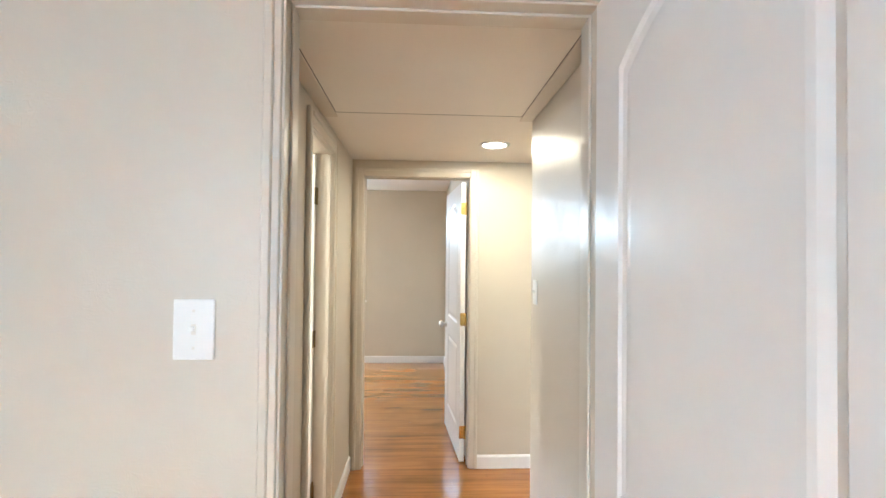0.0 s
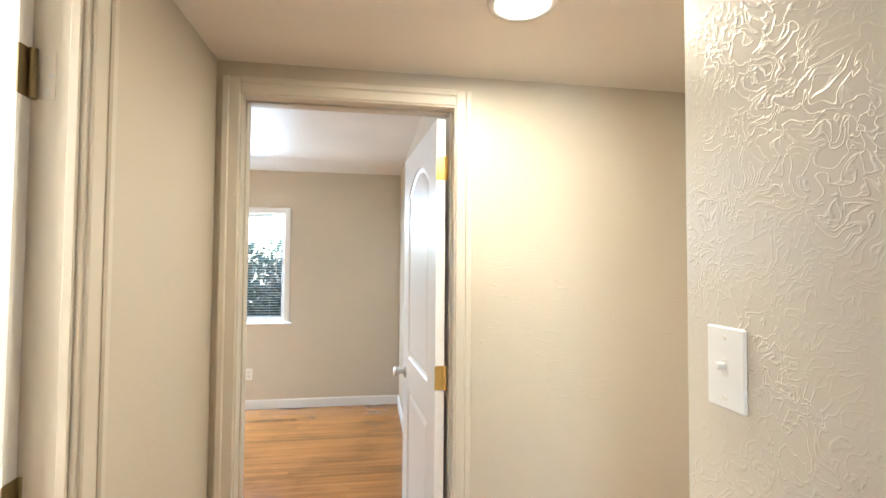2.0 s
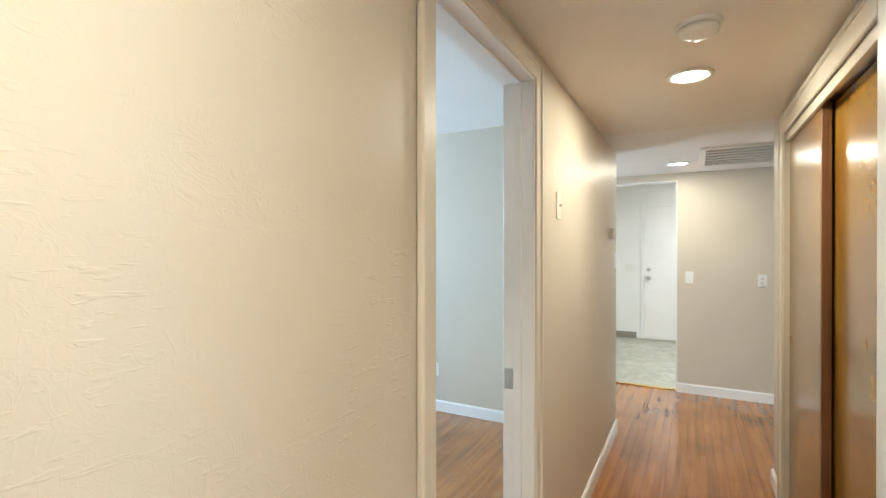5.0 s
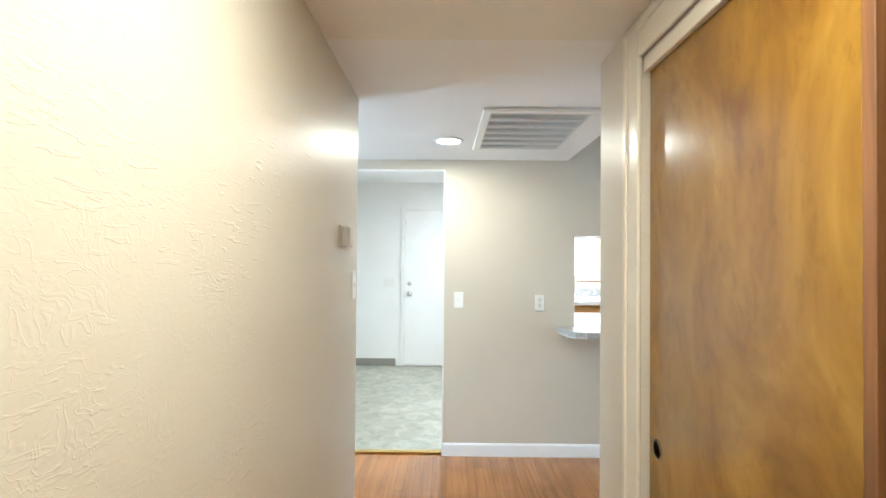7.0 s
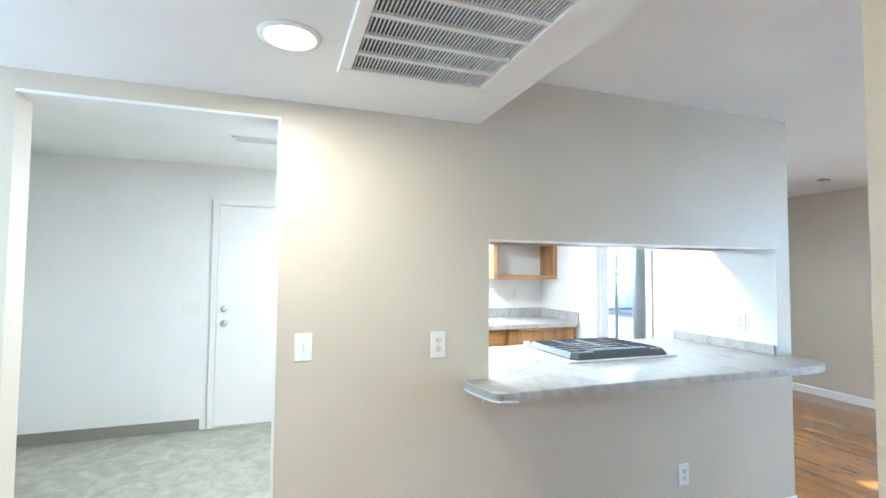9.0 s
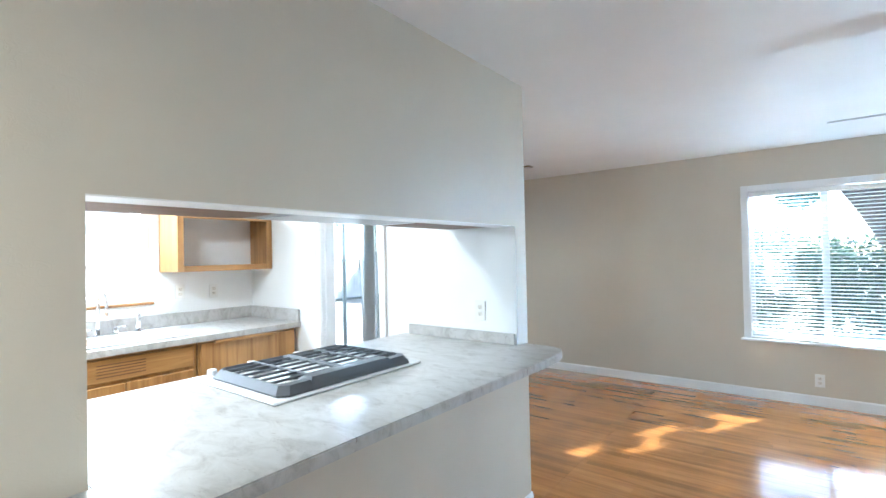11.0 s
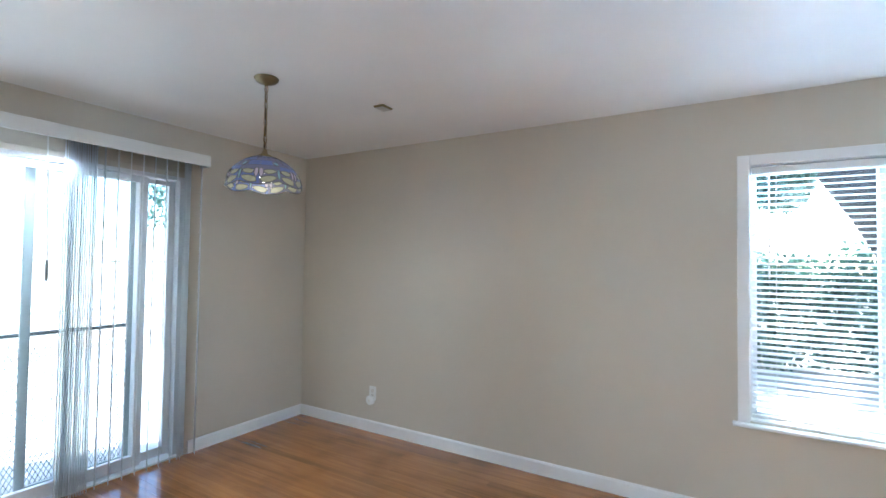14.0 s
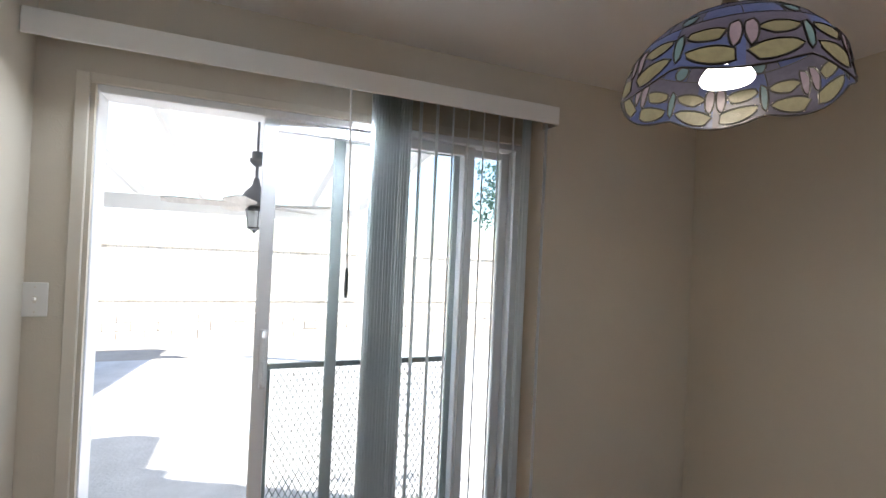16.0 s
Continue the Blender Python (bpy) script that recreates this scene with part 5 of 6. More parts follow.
part("lock_plate", box(XP + 0.029, XP + 0.036, -0.537, -0.507, 0.92, 1.16, 0.003), VINYLW, pdr, world_coords=True)

gd = thing("screen_guard", (XP + 0.19, -0.93, 0.02), "dark expanded metal guard on the lower half of a screen door", "screen guard")
part("top_rail", box(XP + 0.18, XP + 0.20, -1.415, -0.535, 0.96, 0.985, 0.003), DARKALU, gd, world_coords=True)
for y in (-0.55, -1.405):
    part("post", box(XP + 0.18, XP + 0.20, y - 0.012, y + 0.012, -0.03, 0.96, 0.003), DARKALU, gd, world_coords=True)
part("bottom_rail", box(XP + 0.18, XP + 0.20, -1.395, -0.562, -0.01, 0.02, 0.003), DARKALU, gd, world_coords=True)
bm = bmesh.new()
cw, chh = 0.027, 0.025
for i in range(32):
    for k in range(37):
        cy, cz = -1.39 + cw * (i + (0.5 if k % 2 else 0)), 0.03 + chh * k
        for sy in (-1, 1):
            a, b = Vector((XP + 0.188, cy, cz)), Vector((XP + 0.192, cy + sy * cw / 2, cz + chh))
            if b.y > -0.555 or b.y < -1.40 or a.y > -0.555:
                continue
            w = Vector((0, 0.0019, 0))
            vs = [bm.verts.new(p) for p in (a - w, a + w, b + w, b - w)]
            bm.faces.new(vs)
r = bmesh.ops.extrude_face_region(bm, geom=list(bm.faces))
bmesh.ops.translate(bm, vec=(0.002, 0, 0), verts=[v for v in r["geom"] if isinstance(v, bmesh.types.BMVert)])
part("expanded_mesh", bm, DARKALU, gd, "dark diamond mesh", world_coords=True, kind="stuff")

va = thing("blind_valance", (8.83, -0.74, 2.135), "white valance box of the vertical blind over the patio door", "valance")
part("front_board", box(8.80, 8.81, -1.783, 0.237, 2.13, 2.215, 0.003), PLASTIC, va, world_coords=True)
part("end_board", box(8.81, XP - 0.001, -1.783, -1.773, 2.13, 2.215, 0.002), PLASTIC, va, world_coords=True)
part("top_board", box(8.81, XP - 0.001, -1.773, 0.237, 2.205, 2.215), PLASTIC, va, world_coords=True)
part("head_rail", box(8.833, 8.868, -1.76, 0.2, 2.16, 2.205, 0.002), VINYLW, va, world_coords=True)

vb = thing("vertical_blind", (8.85, -1.2, 2.125), "white vertical blind vanes drawn to one side of the door", "blind")
bm = bmesh.new()
rows = []
for j in range(5):
    u = -1 + j / 2
    rows.append([bm.verts.new((u * 0.044, 0.005 * (1 - u * u), z)) for z in (-2.10, 0.03)])
for a, b in zip(rows, rows[1:]):
    bm.faces.new((a[0], b[0], b[1], a[1]))
r = bmesh.ops.extrude_face_region(bm, geom=list(bm.faces))
bmesh.ops.translate(bm, vec=(0, 0.0014, 0), verts=[v for v in r["geom"] if isinstance(v, bmesh.types.BMVert)])
vane_mesh = to_mesh("vane", bm, VANE, True)
spots = [(-0.905 - i * 0.0125, -25 + random.uniform(-4, 4)) for i in range(14)]
spots += [(-1.112 - i * 0.076, -27 + random.uniform(-1.5, 1.5)) for i in range(7)]
spots += [(-1.628, -45), (-1.648, -48), (-1.745, -26)]
for y, turn in spots:
    ob = new("vane", vane_mesh)
    ob.parent = vb
    ob.location = (0, y + 1.2, 0)
    ob.rotation_euler = (0, 0, radians(turn))
part("wand", tube([(-0.045, 0.40, 0.02), (-0.047, 0.385, -0.70)], 0.004, 8), PLASTIC, vb)
part("wand_grip", lathe([(0.006, -0.82), (0.009, -0.80), (0.008, -0.72), (0.004, -0.70)], (-0.047, 0.385, 0), n=10), DARKALU, vb)

# ---- pendant lamp of stained glass ----
LX, LY = 7.598, -1.318
pl = thing("pendant_lamp", (LX, LY, 1.77), "lit stained glass dome lamp hanging on a brass chain", "pendant lamp")
part("canopy", lathe([(0.063, RC), (0.063, RC - 0.008), (0.05, RC - 0.022), (0.022, RC - 0.032), (0.008, RC - 0.036)], (LX, LY, 0), n=28), BRONZE, pl, "antique brass ceiling canopy", world_coords=True, smooth=True)
for i in range(8):
    z = RC - 0.058 - i * 0.0445
    ring = [(0.0095 * math.cos(a), 0.0255 * math.sin(a)) for a in [2 * math.pi * k / 10 for k in range(10)]]
    pts3 = [(LX + (u if i % 2 else 0), LY + (0 if i % 2 else u), z + v) for u, v in ring]
    part("chain_link", tube(pts3, 0.0027, 5, close=True), BRONZE, pl, world_coords=True)
part("cord", tube([(LX + 0.002, LY, RC - 0.03), (LX - 0.003, LY + 0.002, 2.2), (LX + 0.002, LY, 2.03)], 0.0025, 6), DARKSLOT, pl, world_coords=True)
part("cap", lathe([(0.010, 2.03), (0.018, 2.004), (0.036, 1.996), (0.042, 1.985)], (LX, LY, 0), n=24), BRONZE, pl, world_coords=True, smooth=True)
part("socket", lathe([(0.02, 1.985), (0.02, 1.90)], (LX, LY, 0), n=16), BRONZE, pl, world_coords=True)
part("bulb", lathe([(0.018, 1.905), (0.036, 1.885), (0.047, 1.868), (0.0475, 1.862), (0.044, 1.857), (0.025, 1.855), (0, 1.855)], (LX, LY, 0), n=20), BULB, pl, "glowing white bulb", world_coords=True, smooth=True)
NS = 32


def dome(u, k):
    """A point of the shade: u from the cap (0) to the rim (1), k the column."""
    a = 2 * math.pi * k / NS
    r = 0.032 + 0.166 * math.sin(u * 1.25) / math.sin(1.25)
    z = 1.985 - 0.150 * u ** 1.75
    if u > 0.8:
        z -= 0.020 * abs(math.cos(3 * a - 0.74)) * (u - 0.8) / 0.2
        r -= 0.006 * (u - 0.8) / 0.2
    return Vector((LX + r * math.cos(a), LY + r * math.sin(a), z))


ROWS = [0.0, 0.10, 0.20, 0.30, 0.46, 0.64, 0.84, 1.0]
FIELD = (GL_VIOLET, GL_BLUE, GL_VIOLET, GL_VIOLET, GL_BLUE)


def lifted(u, k, mm):
    """A point outside the shade by that many millimetres."""
    p = dome(min(u, 0.995), k)
    return p + (p - Vector((LX, LY, 1.86))).normalized() * mm * 0.001


def petal(u0, k0, u1, k1, half):
    """The outline of a long leaf-shaped piece from one point of the shade to another."""
    d = Vector((u1 - u0, (k1 - k0) / 16))
    nrm = Vector((-d.y, d.x)).normalized()
    ring = []
    for side in (1, -1):
        for i in range(9):
            f = i / 9 if side == 1 else 1 - i / 9
            w = side * half * math.sin(math.pi * min(1, f * 0.90 + 0.08)) ** 0.6
            ring.append((u0 + d.x * f + nrm.x * w, k0 + (d.y * f + nrm.y * w) * 16))
    return ring


def inside(u, k, ring):
    hit = False
    for (ua, ka), (ub, kb) in zip(ring, ring[1:] + ring[:1]):
        if (ka > k) != (kb > k) and u < ua + (k - ka) / (kb - ka) * (ub - ua):
            hit = not hit
    return hit


WINGS = []
for i in range(6):
    kc = i * NS / 6 + 1.25
    for sgn in (-1, 1):
        WINGS.append((petal(0.83, kc + sgn * 0.75, 0.77, kc + sgn * 2.3, 0.046), GL_AMBER))
        WINGS.append((petal(0.945, kc + sgn * 0.2, 0.915, kc + sgn * 2.35, 0.050), GL_AMBER))
        WINGS.append((petal(0.72, kc + sgn * 0.30, 0.90, kc + sgn * 0.34, 0.018), GL_ROSE))
    WINGS.append((petal(0.74, kc + 2.67, 0.97, kc + 2.67, 0.014), GL_TEAL))
    WINGS.append((petal(0.50, kc + 2.67, 0.64, kc + 2.67, 0.030), GL_TEAL))
for i in range(12):
    WINGS.append((petal(0.06, i * NS / 12 + 0.4, 0.27, i * NS / 12 + 0.4, 0.045), GL_CREAM))
BOXES = [(min(u for u, _ in r), max(u for u, _ in r), min(k for _, k in r), max(k for _, k in r)) for r, _ in WINGS]

lead = bmesh.new()
for ring, mat in WINGS:
    bm = bmesh.new()
    rim = [bm.verts.new(lifted(u, k, 0.4)) for u, k in ring]
    hub = bm.verts.new(lifted(sum(u for u, _ in ring) / len(ring), sum(k for _, k in ring) / len(ring), 1.6))
    for i in range(len(rim)):
        bm.faces.new((rim[i], rim[(i + 1) % len(rim)], hub))
    part("wing", bm, mat, pl, world_coords=True, smooth=True)
    tube([lifted(u, k, 0.4) for u, k in ring], 0.0022, 4, lead, close=True)
for ri in range(len(ROWS) - 1):
    u0, u1 = ROWS[ri], ROWS[ri + 1]
    for c in range(NS // 2):
        k = c * 2 + (ri % 2)
        bm = bmesh.new()
        near = [([(u, kk + o) for u, kk in ring]) for (ring, _), bx in zip(WINGS, BOXES) for o in (-NS, 0, NS)
                if bx[0] < u1 and bx[1] > u0 and bx[2] + o < k + 2 and bx[3] + o > k]
        verts = [[bm.verts.new(dome(u0 + (u1 - u0) * a / 10, k + b / 8)) for b in range(17)] for a in range(11)]
        for a in range(10):
            for b in range(16):
                if not any(inside(u0 + (u1 - u0) * (a + 0.5) / 10, k + (b + 0.5) / 8, r) for r in near):
                    bm.faces.new((verts[a][b], verts[a][b + 1], verts[a + 1][b + 1], verts[a + 1][b]))
        if bm.faces:
            bmesh.ops.delete(bm, geom=[v for v in bm.verts if not v.link_faces], context="VERTS")
            part("glass_piece", bm, FIELD[(c * 2 + ri) % 5], pl, world_coords=True, smooth=True)
        if ri != 0 and not any(inside(u0 + (u1 - u0) * f / 4, k, r) for f in range(5) for r in near):
            tube([dome(u0, k), dome((u0 + u1) / 2, k), dome(u1, k)], 0.0011, 4, lead)
for u in (0.0, 0.30, 0.46, 0.64, 1.0):
    tube([dome(u, k / 2) for k in range(NS * 2)], 0.0020 if u > 0.95 else 0.0013, 4, lead, close=True)
part("lead_came", lead, LEAD, pl, "dark lead lines between the glass", world_coords=True)
bl = bpy.data.lights.new("pendant_light", "POINT")
bl.energy, bl.color, bl.shadow_soft_size = 0.7, (1.0, 0.86, 0.66), 0.03
new("pendant_light", bl).location = (LX, LY, 1.825)

# ---- living room ceiling fan ----
FX, FY = 4.10, -0.55
cf = thing("ceiling_fan", (FX, FY, RC), "five-blade ceiling fan with dark edged white blades", "ceiling fan")
part("canopy", lathe([(0.07, 0), (0.065, -0.03), (0.03, -0.05), (0.014, -0.055)], n=24), PLASTIC, cf, smooth=True)
part("down_rod", lathe([(0.013, -0.05), (0.013, -0.17)], n=12), PLASTIC, cf)
part("motor", lathe([(0.03, -0.16), (0.09, -0.18), (0.115, -0.22), (0.115, -0.27), (0.09, -0.30), (0.05, -0.32), (0, -0.33)], n=28), PLASTIC, cf, smooth=True)
part("light_bowl", lathe([(0.09, -0.315), (0.10, -0.35), (0.08, -0.39), (0.04, -0.41), (0, -0.415)], n=24), ENAMELW, cf, smooth=True)
for i in range(5):
    a = math.radians(0.5 + 72 * i)
    rot = Matrix.Rotation(a, 4, "Z") @ Matrix.Translation((0, 0, -0.305)) @ Matrix.Rotation(radians(-11), 4, "X")
    bm = prism([(0.20, -0.045), (0.26, -0.062), (0.60, -0.072), (0.69, -0.066), (0.725, -0.035), (0.735, 0.0), (0.725, 0.035), (0.69, 0.066), (0.60, 0.072), (0.26, 0.062), (0.20, 0.045)], -0.004, 0.004, 0.001)
    bm.transform(rot)
    b = part("blade", bm, material("pale fan blade", (0.55, 0.54, 0.52), 0.45) if i == 0 else bpy.data.materials["pale fan blade"], cf)
    bm = box(0.10, 0.23, -0.016, 0.016, 0.004, 0.010, 0.002)
    bm.transform(rot)
    part("blade_iron", bm, FANMETAL, b)

# ---- outside ----
structure("ground", B(bmesh.new(), -120, 120, -120, 120, -0.5, -0.18), DIRT, "dry pale yard soil round the house", "ground")
structure("pavement", box(XP + 0.15, 14.2, -6.0, 6.0, -0.178, -0.10, 0.01), CONCRETE, "pale concrete patio slab", "pavement")

pc = thing("patio_cover", (11.5, 0, 2.4), "white painted timber patio cover with rafters and a beam", "patio cover", kind="structure")
bm = bmesh.new()
vs = [bm.verts.new(p) for p in ((XP + 0.15, -1.9, 2.70), (13.9, -1.9, 2.17), (13.9, 5.5, 2.17), (XP + 0.15, 5.5, 2.70))]
f = bm.faces.new(vs)
r = bmesh.ops.extrude_face_region(bm, geom=[f])
bmesh.ops.translate(bm, vec=(0, 0, 0.03), verts=[v for v in r["geom"] if isinstance(v, bmesh.types.BMVert)])
bmesh.ops.recalc_face_normals(bm, faces=bm.faces)
part("roof_deck", bm, PATIOR, pc, "white translucent roofing", world_coords=True)
part("beam", box(13.4, 13.5, -2.0, 5.6, 1.86, 2.04, 0.006), PATIOW, pc, world_coords=True)
for y in [-1.9 + 0.697 * i for i in range(11)]:
    bm = bmesh.new()
    B(bm, XP + 0.16, 13.9, y - 0.022, y + 0.022, -0.145, -0.002, 0.003)
    for v in bm.verts:
        v.co.z += 2.70 - (v.co.x - XP - 0.15) / (13.9 - XP - 0.15) * 0.53
    part("rafter", bm, PATIOW, pc, world_coords=True)
for y in (-1.85, 2.0, 5.4):
    part("post", box(13.4, 13.5, y - 0.05, y + 0.05, -0.1, 1.86, 0.006), PATIOW, pc, world_coords=True)

pf = thing("patio_fan", (10.17, -0.464, 2.216), "patio ceiling fan with a lantern light, metal greyed for glare", "ceiling fan")
part("hanger", lathe([(0.04, 0.345), (0.04, 0.31), (0.008, 0.29), (0.008, -0.16)], n=18), GLAREMETAL, pf)
part("collar", lathe([(0.036, -0.125), (0.036, -0.165), (0.048, -0.17), (0.045, -0.19), (0.02, -0.215), (0.01, -0.22)], n=18), GLAREMETAL, pf, smooth=True)
part("down_rod", lathe([(0.01, -0.21), (0.01, -0.30)], n=12), GLAREMETAL, pf)
part("motor", lathe([(0.014, -0.29), (0.026, -0.34), (0.06, -0.375), (0.095, -0.43), (0.10, -0.46), (0.04, -0.47)], n=24), GLAREMETAL, pf, smooth=True)
for i in range(5):
    rot = Matrix.Rotation(radians(22 + 72 * i), 4, "Z") @ Matrix.Translation((0, 0, -0.468)) @ Matrix.Rotation(radians(12), 4, "X")
    bm = prism([(0.09, -0.03), (0.16, -0.05), (0.46, -0.058), (0.52, -0.034), (0.52, 0.034), (0.46, 0.058), (0.16, 0.05), (0.09, 0.03)], -0.003, 0.003)
    bm.transform(rot)
    part("blade", bm, FANWOOD, pf)
ltn = part("lantern", lathe([(0.03, -0.465), (0.058, -0.49), (0.06, -0.503)], n=8), GLAREMETAL, pf)
part("lantern_glass", lathe([(0.052, -0.503), (0.04, -0.605)], n=8), SLAT, ltn)
for i in range(4):
    ca, sa = math.cos(0.4 + i * 1.571), math.sin(0.4 + i * 1.571)
    part("lantern_bar", tube([(0.056 * ca, 0.056 * sa, -0.503), (0.043 * ca, 0.043 * sa, -0.607)], 0.003, 5), GLAREMETAL, ltn)
part("lantern_base", lathe([(0.046, -0.605), (0.044, -0.615), (0.02, -0.625), (0.006, -0.64), (0, -0.645)], n=8), GLAREMETAL, ltn)
part("pull_chain", tube([(0.02, 0, -0.47), (0.02, 0, -0.80)], 0.0016, 5), GLAREMETAL, pf)


def fence(x0, y0, x1, y1, h, label):
    t = thing("fence", (x0, y0, -0.18), label, "fence")
    d = Vector((x1 - x0, y1 - y0, 0))
    n = int(d.length / 0.15)
    ang = math.atan2(d.y, d.x)
    me = to_mesh("board", box(0.003, 0.143, -0.01, 0.01, 0, h, 0.003), FENCEW)
    for i in range(n):
        ob = new("board", me)
        ob.parent = t
        ob.matrix_basis = Matrix.Translation(d * (i / n)) @ Matrix.Rotation(ang, 4, "Z") @ Matrix.Translation((0, random.uniform(-0.004, 0.004), random.uniform(-0.03, 0.02)))
    for z in (0.35, h - 0.3):
        bm = box(0, d.length, 0.0115, 0.05, z, z + 0.08, 0.003)
        bm.transform(Matrix.Rotation(ang, 4, "Z"))
        part("rail", bm, FENCEW, t)


fence(19.0, -10, 19.0, 10, 1.85, "pale board fence across the back yard")
fence(8.5, -10.6, 19.0, -10.6, 1.85, "pale board fence along the side yard")

gw = thing("garden_wall", (16.2, -3.0, -0.18), "low garden wall of pale blocks in the back yard", "garden wall")
blk = to_mesh("block", box(-0.095, 0.095, -0.195, 0.195, 0, 0.14, 0.008), BRICKM)
for k in range(3):
    for i in range(22):
        ob = new("block", blk)
        ob.parent = gw
        ob.location = (random.uniform(-0.006, 0.006), -3.2 + i * 0.4 + (0.2 if k % 2 else 0), k * 0.146)
        ob.rotation_euler = (0, 0, random.uniform(-0.015, 0.015))


def leaf_cloud(rng, centres, count, size):
    """Many small tilted leaves strewn in lumpy clumps."""
    verts, faces = [], []
    for _ in range(count):
        c, r = centres[rng.randrange(len(centres))]
        d = Vector((rng.gauss(0, 1), rng.gauss(0, 1), rng.gauss(0, 1))).normalized()
        p = Vector(c) + d * r * (rng.random() ** 0.4)
        s = size * rng.uniform(0.6, 1.4)
        e = Euler((rng.uniform(0, 6.3), rng.uniform(0, 6.3), rng.uniform(0, 6.3))).to_matrix()
        n = len(verts)
        for u, v in ((-0.5, 0), (-0.1, 0.28), (0.5, 0), (-0.1, -0.28)):
            verts.append(p + e @ Vector((u * s, v * s, 0)))
        faces.append((n, n + 1, n + 2, n + 3))
    me = bpy.data.meshes.new("leaves")
    me.from_pydata(verts, [], faces)
    me.materials.append(LEAF)
    return me


def tree(x, y, label, trunk, limbs, centres, leaves, size, seed):
    rng = random.Random(seed)
    t = thing("tree", (x, y, -0.2), label, "tree")
    part("trunk", tube([p for p, _ in trunk], [r for _, r in trunk], 12), BARK, t, smooth=True)
    for pts_ in limbs:
        part("limb", tube([p for p, _ in pts_], [r for _, r in pts_], 9), BARK, t, smooth=True)
    cr = new("crown", leaf_cloud(rng, centres, leaves, size))
    cr.parent = t
    tagged(cr, "loose green crown with gaps")


tree(3.42, -6.0, "large shade tree with a forked dark trunk outside the window",
     [((0, 0, 0), 0.52), ((0, 0, 0.35), 0.45), ((0.02, 0, 1.0), 0.40), ((0.03, 0, 1.75), 0.42)],
     [[((0.06, 0, 1.1), 0.39), ((0.36, 0.0, 1.7), 0.35), ((0.68, 0, 2.3), 0.32), ((1.2, -0.1, 3.1), 0.26), ((1.9, -0.3, 4.2), 0.16), ((2.4, -0.5, 5.2), 0.08)],
      [((-0.14, 0, 1.4), 0.28), ((-0.36, 0.0, 2.1), 0.22), ((-0.62, 0.1, 3.0), 0.20), ((-0.95, 0.2, 4.5), 0.12)],
      [((0.9, -0.1, 2.7), 0.08), ((1.5, 0.3, 2.8), 0.05), ((2.2, 0.6, 2.95), 0.02)],
      [((-0.45, 0, 2.4), 0.09), ((-1.1, 0.2, 2.9), 0.06), ((-1.9, 0.3, 3.1), 0.03)]],
     # small clumps added above view to narrow and dapple the indoor sun patch
     [((2.1, -0.4, 4.4), 1.2), ((-1.8, 0.1, 4.9), 1.35), ((0.3, 0.2, 6.9), 1.3), ((3.0, -0.6, 4.7), 1.2), ((-2.6, 0.3, 4.2), 1.3), ((1.3, -1.9, 4.2), 1.2), ((-0.9, -2.1, 3.6), 1.2), ((2.1, 0.4, 2.9), 0.5), ((1.6, 0.5, 2.5), 0.3), ((0.05, 0.3, 2.5), 0.24), ((-1.3, 0.6, 3.6), 0.8), ((-1.5, 0.0, 4.2), 1.0), ((-1.1, 0.0, 4.6), 0.6), ((-1.0, 0.0, 3.7), 0.5), ((0.16, 0.0, 3.78), 0.09), ((0.0, 0.0, 4.12), 0.10), ((0.17, 0.0, 4.42), 0.09), ((-0.02, 0.0, 4.72), 0.10), *[((-0.37, 0.0, 3.4 + 0.22 * i), 0.29) for i in range(8)], *[((0.56, 0.0, 3.3 + 0.22 * i), 0.27) for i in range(8)], ((-1.7, 0.3, 2.9), 0.4), ((-2.4, 0.3, 2.5), 0.4)],
     30000, 0.11, 5)
tree(21.5, -9.2, "green tree beyond the back fence", [((0, 0, 0), 0.2), ((0.05, 0, 1.6), 0.15), ((0.1, 0.1, 3.2), 0.09)],
     [[((0.05, 0, 2.0), 0.09), ((0.8, 0.4, 3.4), 0.04)], [((0.05, 0, 2.2), 0.08), ((-0.7, -0.4, 3.5), 0.04)]],
     [((0, 0, 3.9), 1.2), ((1.0, 0.5, 3.5), 0.9), ((-0.9, -0.4, 3.6), 1.0), ((0.1, 0.8, 4.7), 0.9)], 2200, 0.14, 8)


def hedge(x0, x1, y, z1, seed, label):
    rng = random.Random(seed)
    t = thing("hedge", ((x0 + x1) / 2, y, -0.18), label, "hedge", kind="stuff")
    n = int((x1 - x0) / 0.35)
    cs = []
    for i in range(n):
        for k in range(4):
            cs.append(((x0 + (i + rng.random()) * (x1 - x0) / n - (x0 + x1) / 2, rng.uniform(-0.3, 0.3), 0.25 + k * (z1 - 0.1) / 4 * rng.uniform(0.85, 1.12)), 0.42))
    ob = new("foliage", leaf_cloud(rng, cs, int(4200 * (x1 - x0)), 0.10))
    ob.parent = t
    for i in range(max(2, n // 3)):
        x = x0 + (i + 0.5) * (x1 - x0) / max(2, n // 3) - (x0 + x1) / 2
        part("stem", tube([(x, 0, 0), (x + 0.05, 0, z1 * 0.7)], [0.03, 0.012], 6), BARK, t)


hedge(1.2, 6.6, -9.2, 1.9, 11, "leafy green hedge across the front yard")
hedge(-3.2, 0.6, 8.9, 1.75, 12, "leafy green hedge outside the bedroom window")


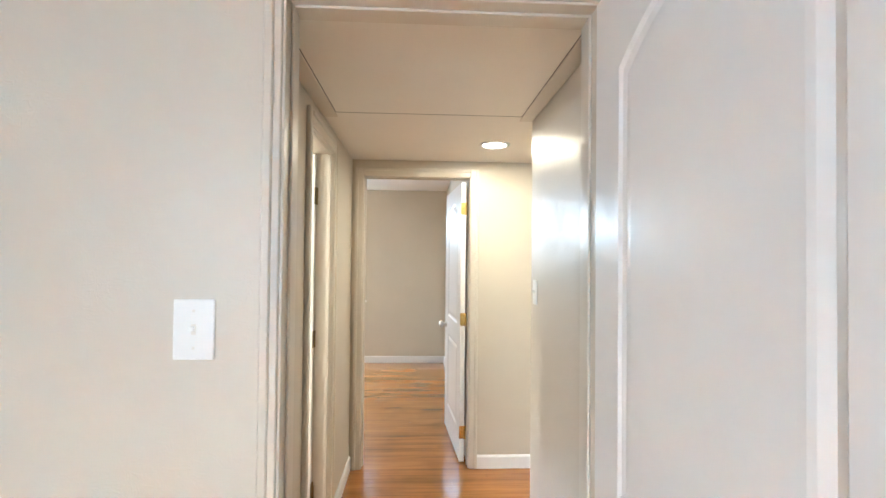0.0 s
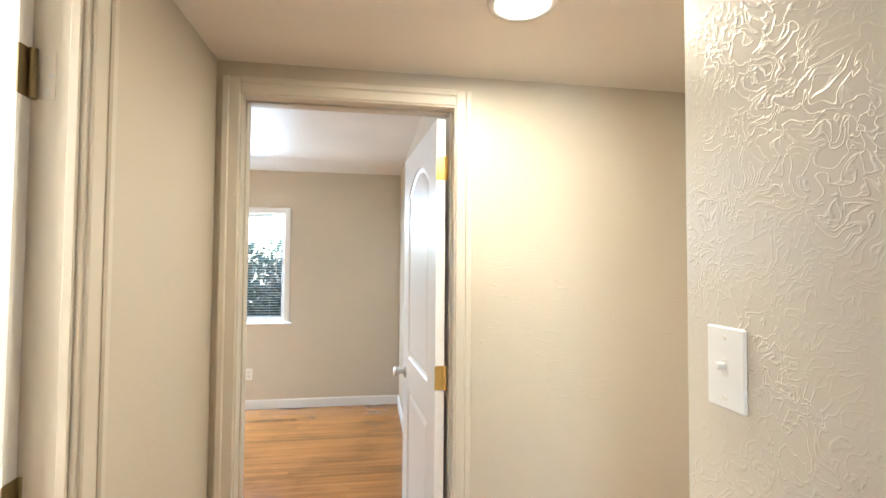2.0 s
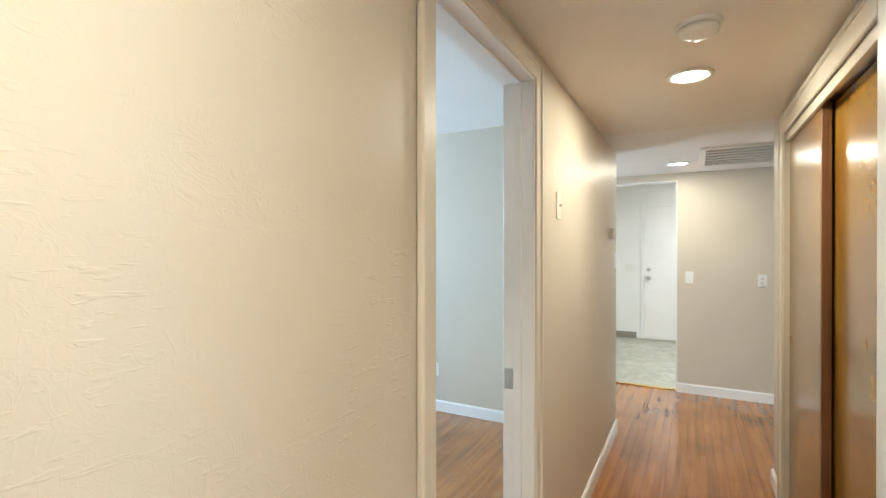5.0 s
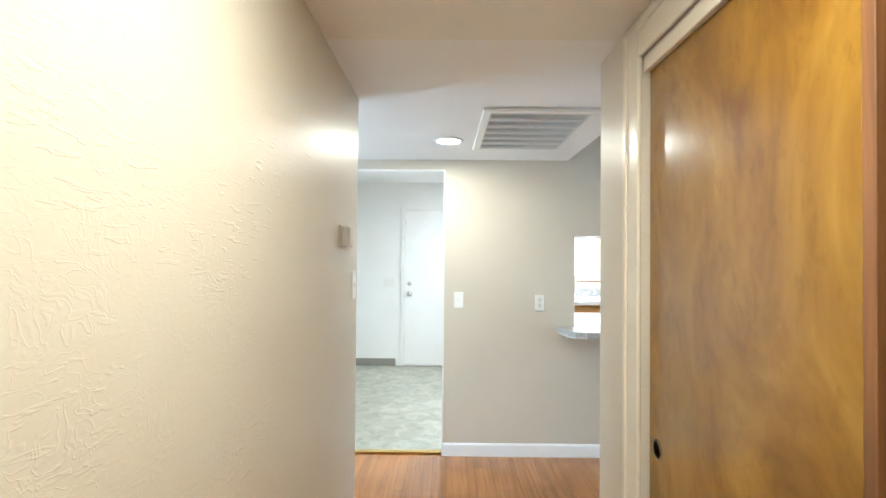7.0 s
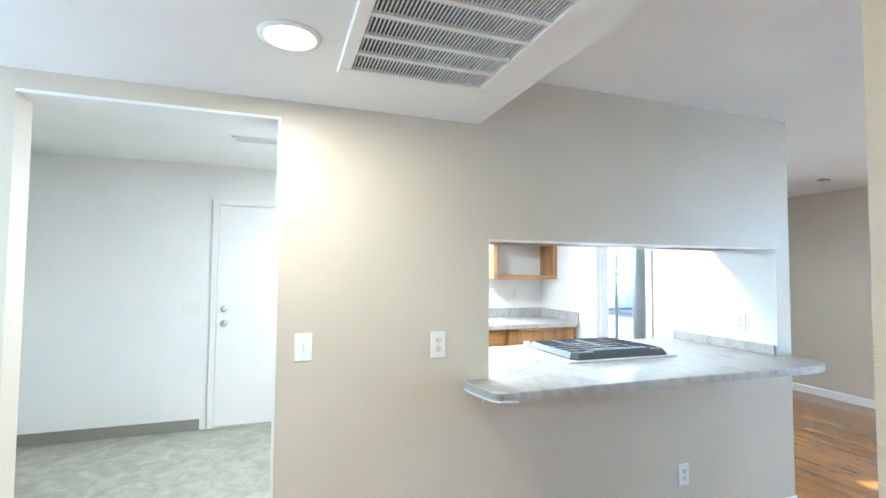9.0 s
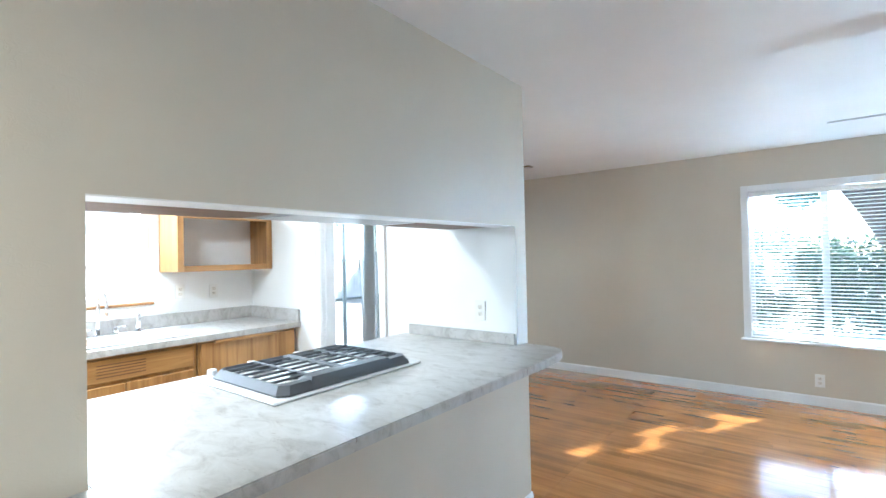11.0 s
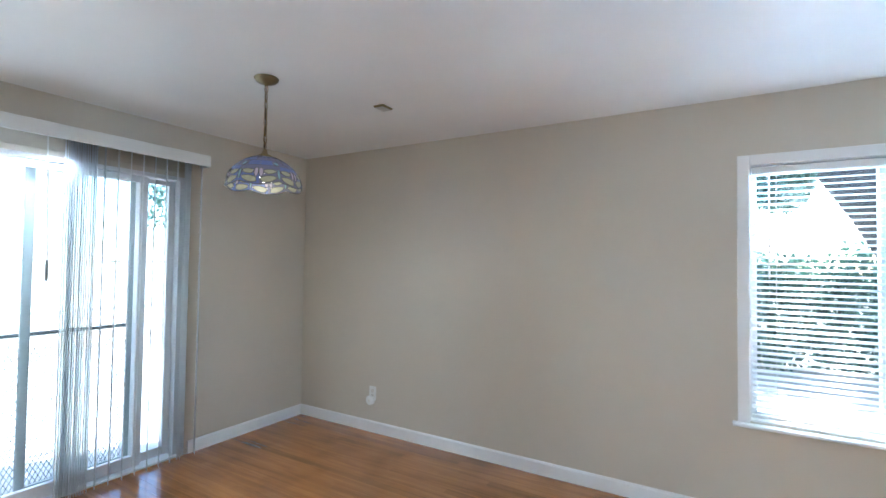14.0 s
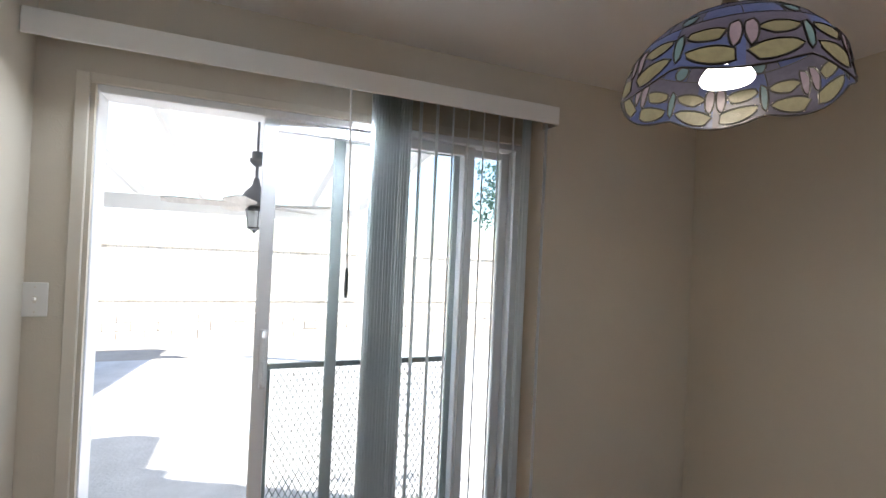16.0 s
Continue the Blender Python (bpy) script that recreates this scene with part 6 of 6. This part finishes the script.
# ---- floor boards ----
def strips(x0, x1, y0, y1, seed):
    """Oak strips along x, in courses of uneven lengths: (start, end, low, high)."""
    rng = random.Random(seed)
    out = []
    w = 0.0572
    n = int(math.ceil((y1 - y0) / w))
    for i in range(n):
        a, b = y0 + i * w, min(y1, y0 + (i + 1) * w)
        if b - a < 0.006:
            continue
        x = x0 - rng.uniform(0, 1.0)
        while x < x1:
            e = x + rng.uniform(0.45, 1.7)
            p, q = max(x, x0), min(e, x1)
            if q - p > 0.02:
                out.append((p, q, a, b))
            x = e
    return out


def strip_bm(bm, p, q, a, b, dz):
    g, c = 0.0002, 0.0004
    z = 0.0 + dz
    lo = [bm.verts.new(v) for v in ((p + g, a + g, -0.011), (q - g, a + g, -0.011), (q - g, b - g, -0.011), (p + g, b - g, -0.011))]
    md = [bm.verts.new(v) for v in ((p + g, a + g, z - c), (q - g, a + g, z - c), (q - g, b - g, z - c), (p + g, b - g, z - c))]
    hi = [bm.verts.new(v) for v in ((p + g + c, a + g + c, z), (q - g - c, a + g + c, z), (q - g - c, b - g - c, z), (p + g + c, b - g - c, z))]
    for r0, r1 in ((lo, md), (md, hi)):
        for i in range(4):
            j = (i + 1) % 4
            bm.faces.new((r0[i], r0[j], r1[j], r1[i]))
    bm.faces.new(hi)


rng = random.Random(21)
areas = [("floor", (0.065, 1.095, 1.46, 2.65)), ("floor", (0.065, X1, 2.65, YN)), ("floor", (0.138, 0.905, YN, YN + T)), ("floor", (1.972, 2.755, YN, YN + T)),
         ("floor", (4.885, X1, YN, 5.4)), ("floor", (4.475, X1, 2.05, 2.65)), ("floor", (2.3, X1, -2.6, 2.0)),
         ("floor_dining", (X1, XP, YS, 0.239)), ("floor_dining", (2.3, X1, YS, -2.6)),
         ("floor", (-2.2, 2.2, -2.5, 1.46)), ("floor", (-2.4, 0.905, YN + T, 6.935)), ("floor", (1.0, 4.63, YN + T, 6.935))]
floors = {"floor": bpy.data.objects["floor"], "floor_dining": bpy.data.objects["floor_dining"]}
rest = {k: bmesh.new() for k in floors}
count = {k: 0 for k in floors}
for si, (owner, r) in enumerate(areas):
    for p, q, a, b in strips(*r, 100 + si):
        dz = rng.uniform(-0.0002, 0.0002)
        cx, cy = (p + q) / 2, (a + b) / 2
        near = (3.6 < cx < 6.1 and -2.0 < cy < 2.6) if owner == "floor" else (cx > 6.4 and cy > -2.77)
        if near and count[owner] < 290 and q - p > 0.3:
            bm = bmesh.new()
            strip_bm(bm, p, q, a, b, dz)
            bmesh.ops.translate(bm, vec=(-cx, -cy, 0), verts=bm.verts)
            ob = new("plank", to_mesh("plank", bm, OAK))
            ob.parent = floors[owner]
            ob.location = (cx, cy, 0)
            count[owner] += 1
        else:
            strip_bm(rest[owner], p, q, a, b, dz)
for k, bm in rest.items():
    ob = new("planks", to_mesh("planks", bm, OAK))
    ob.parent = floors[k]
    tagged(ob, kind="stuff")
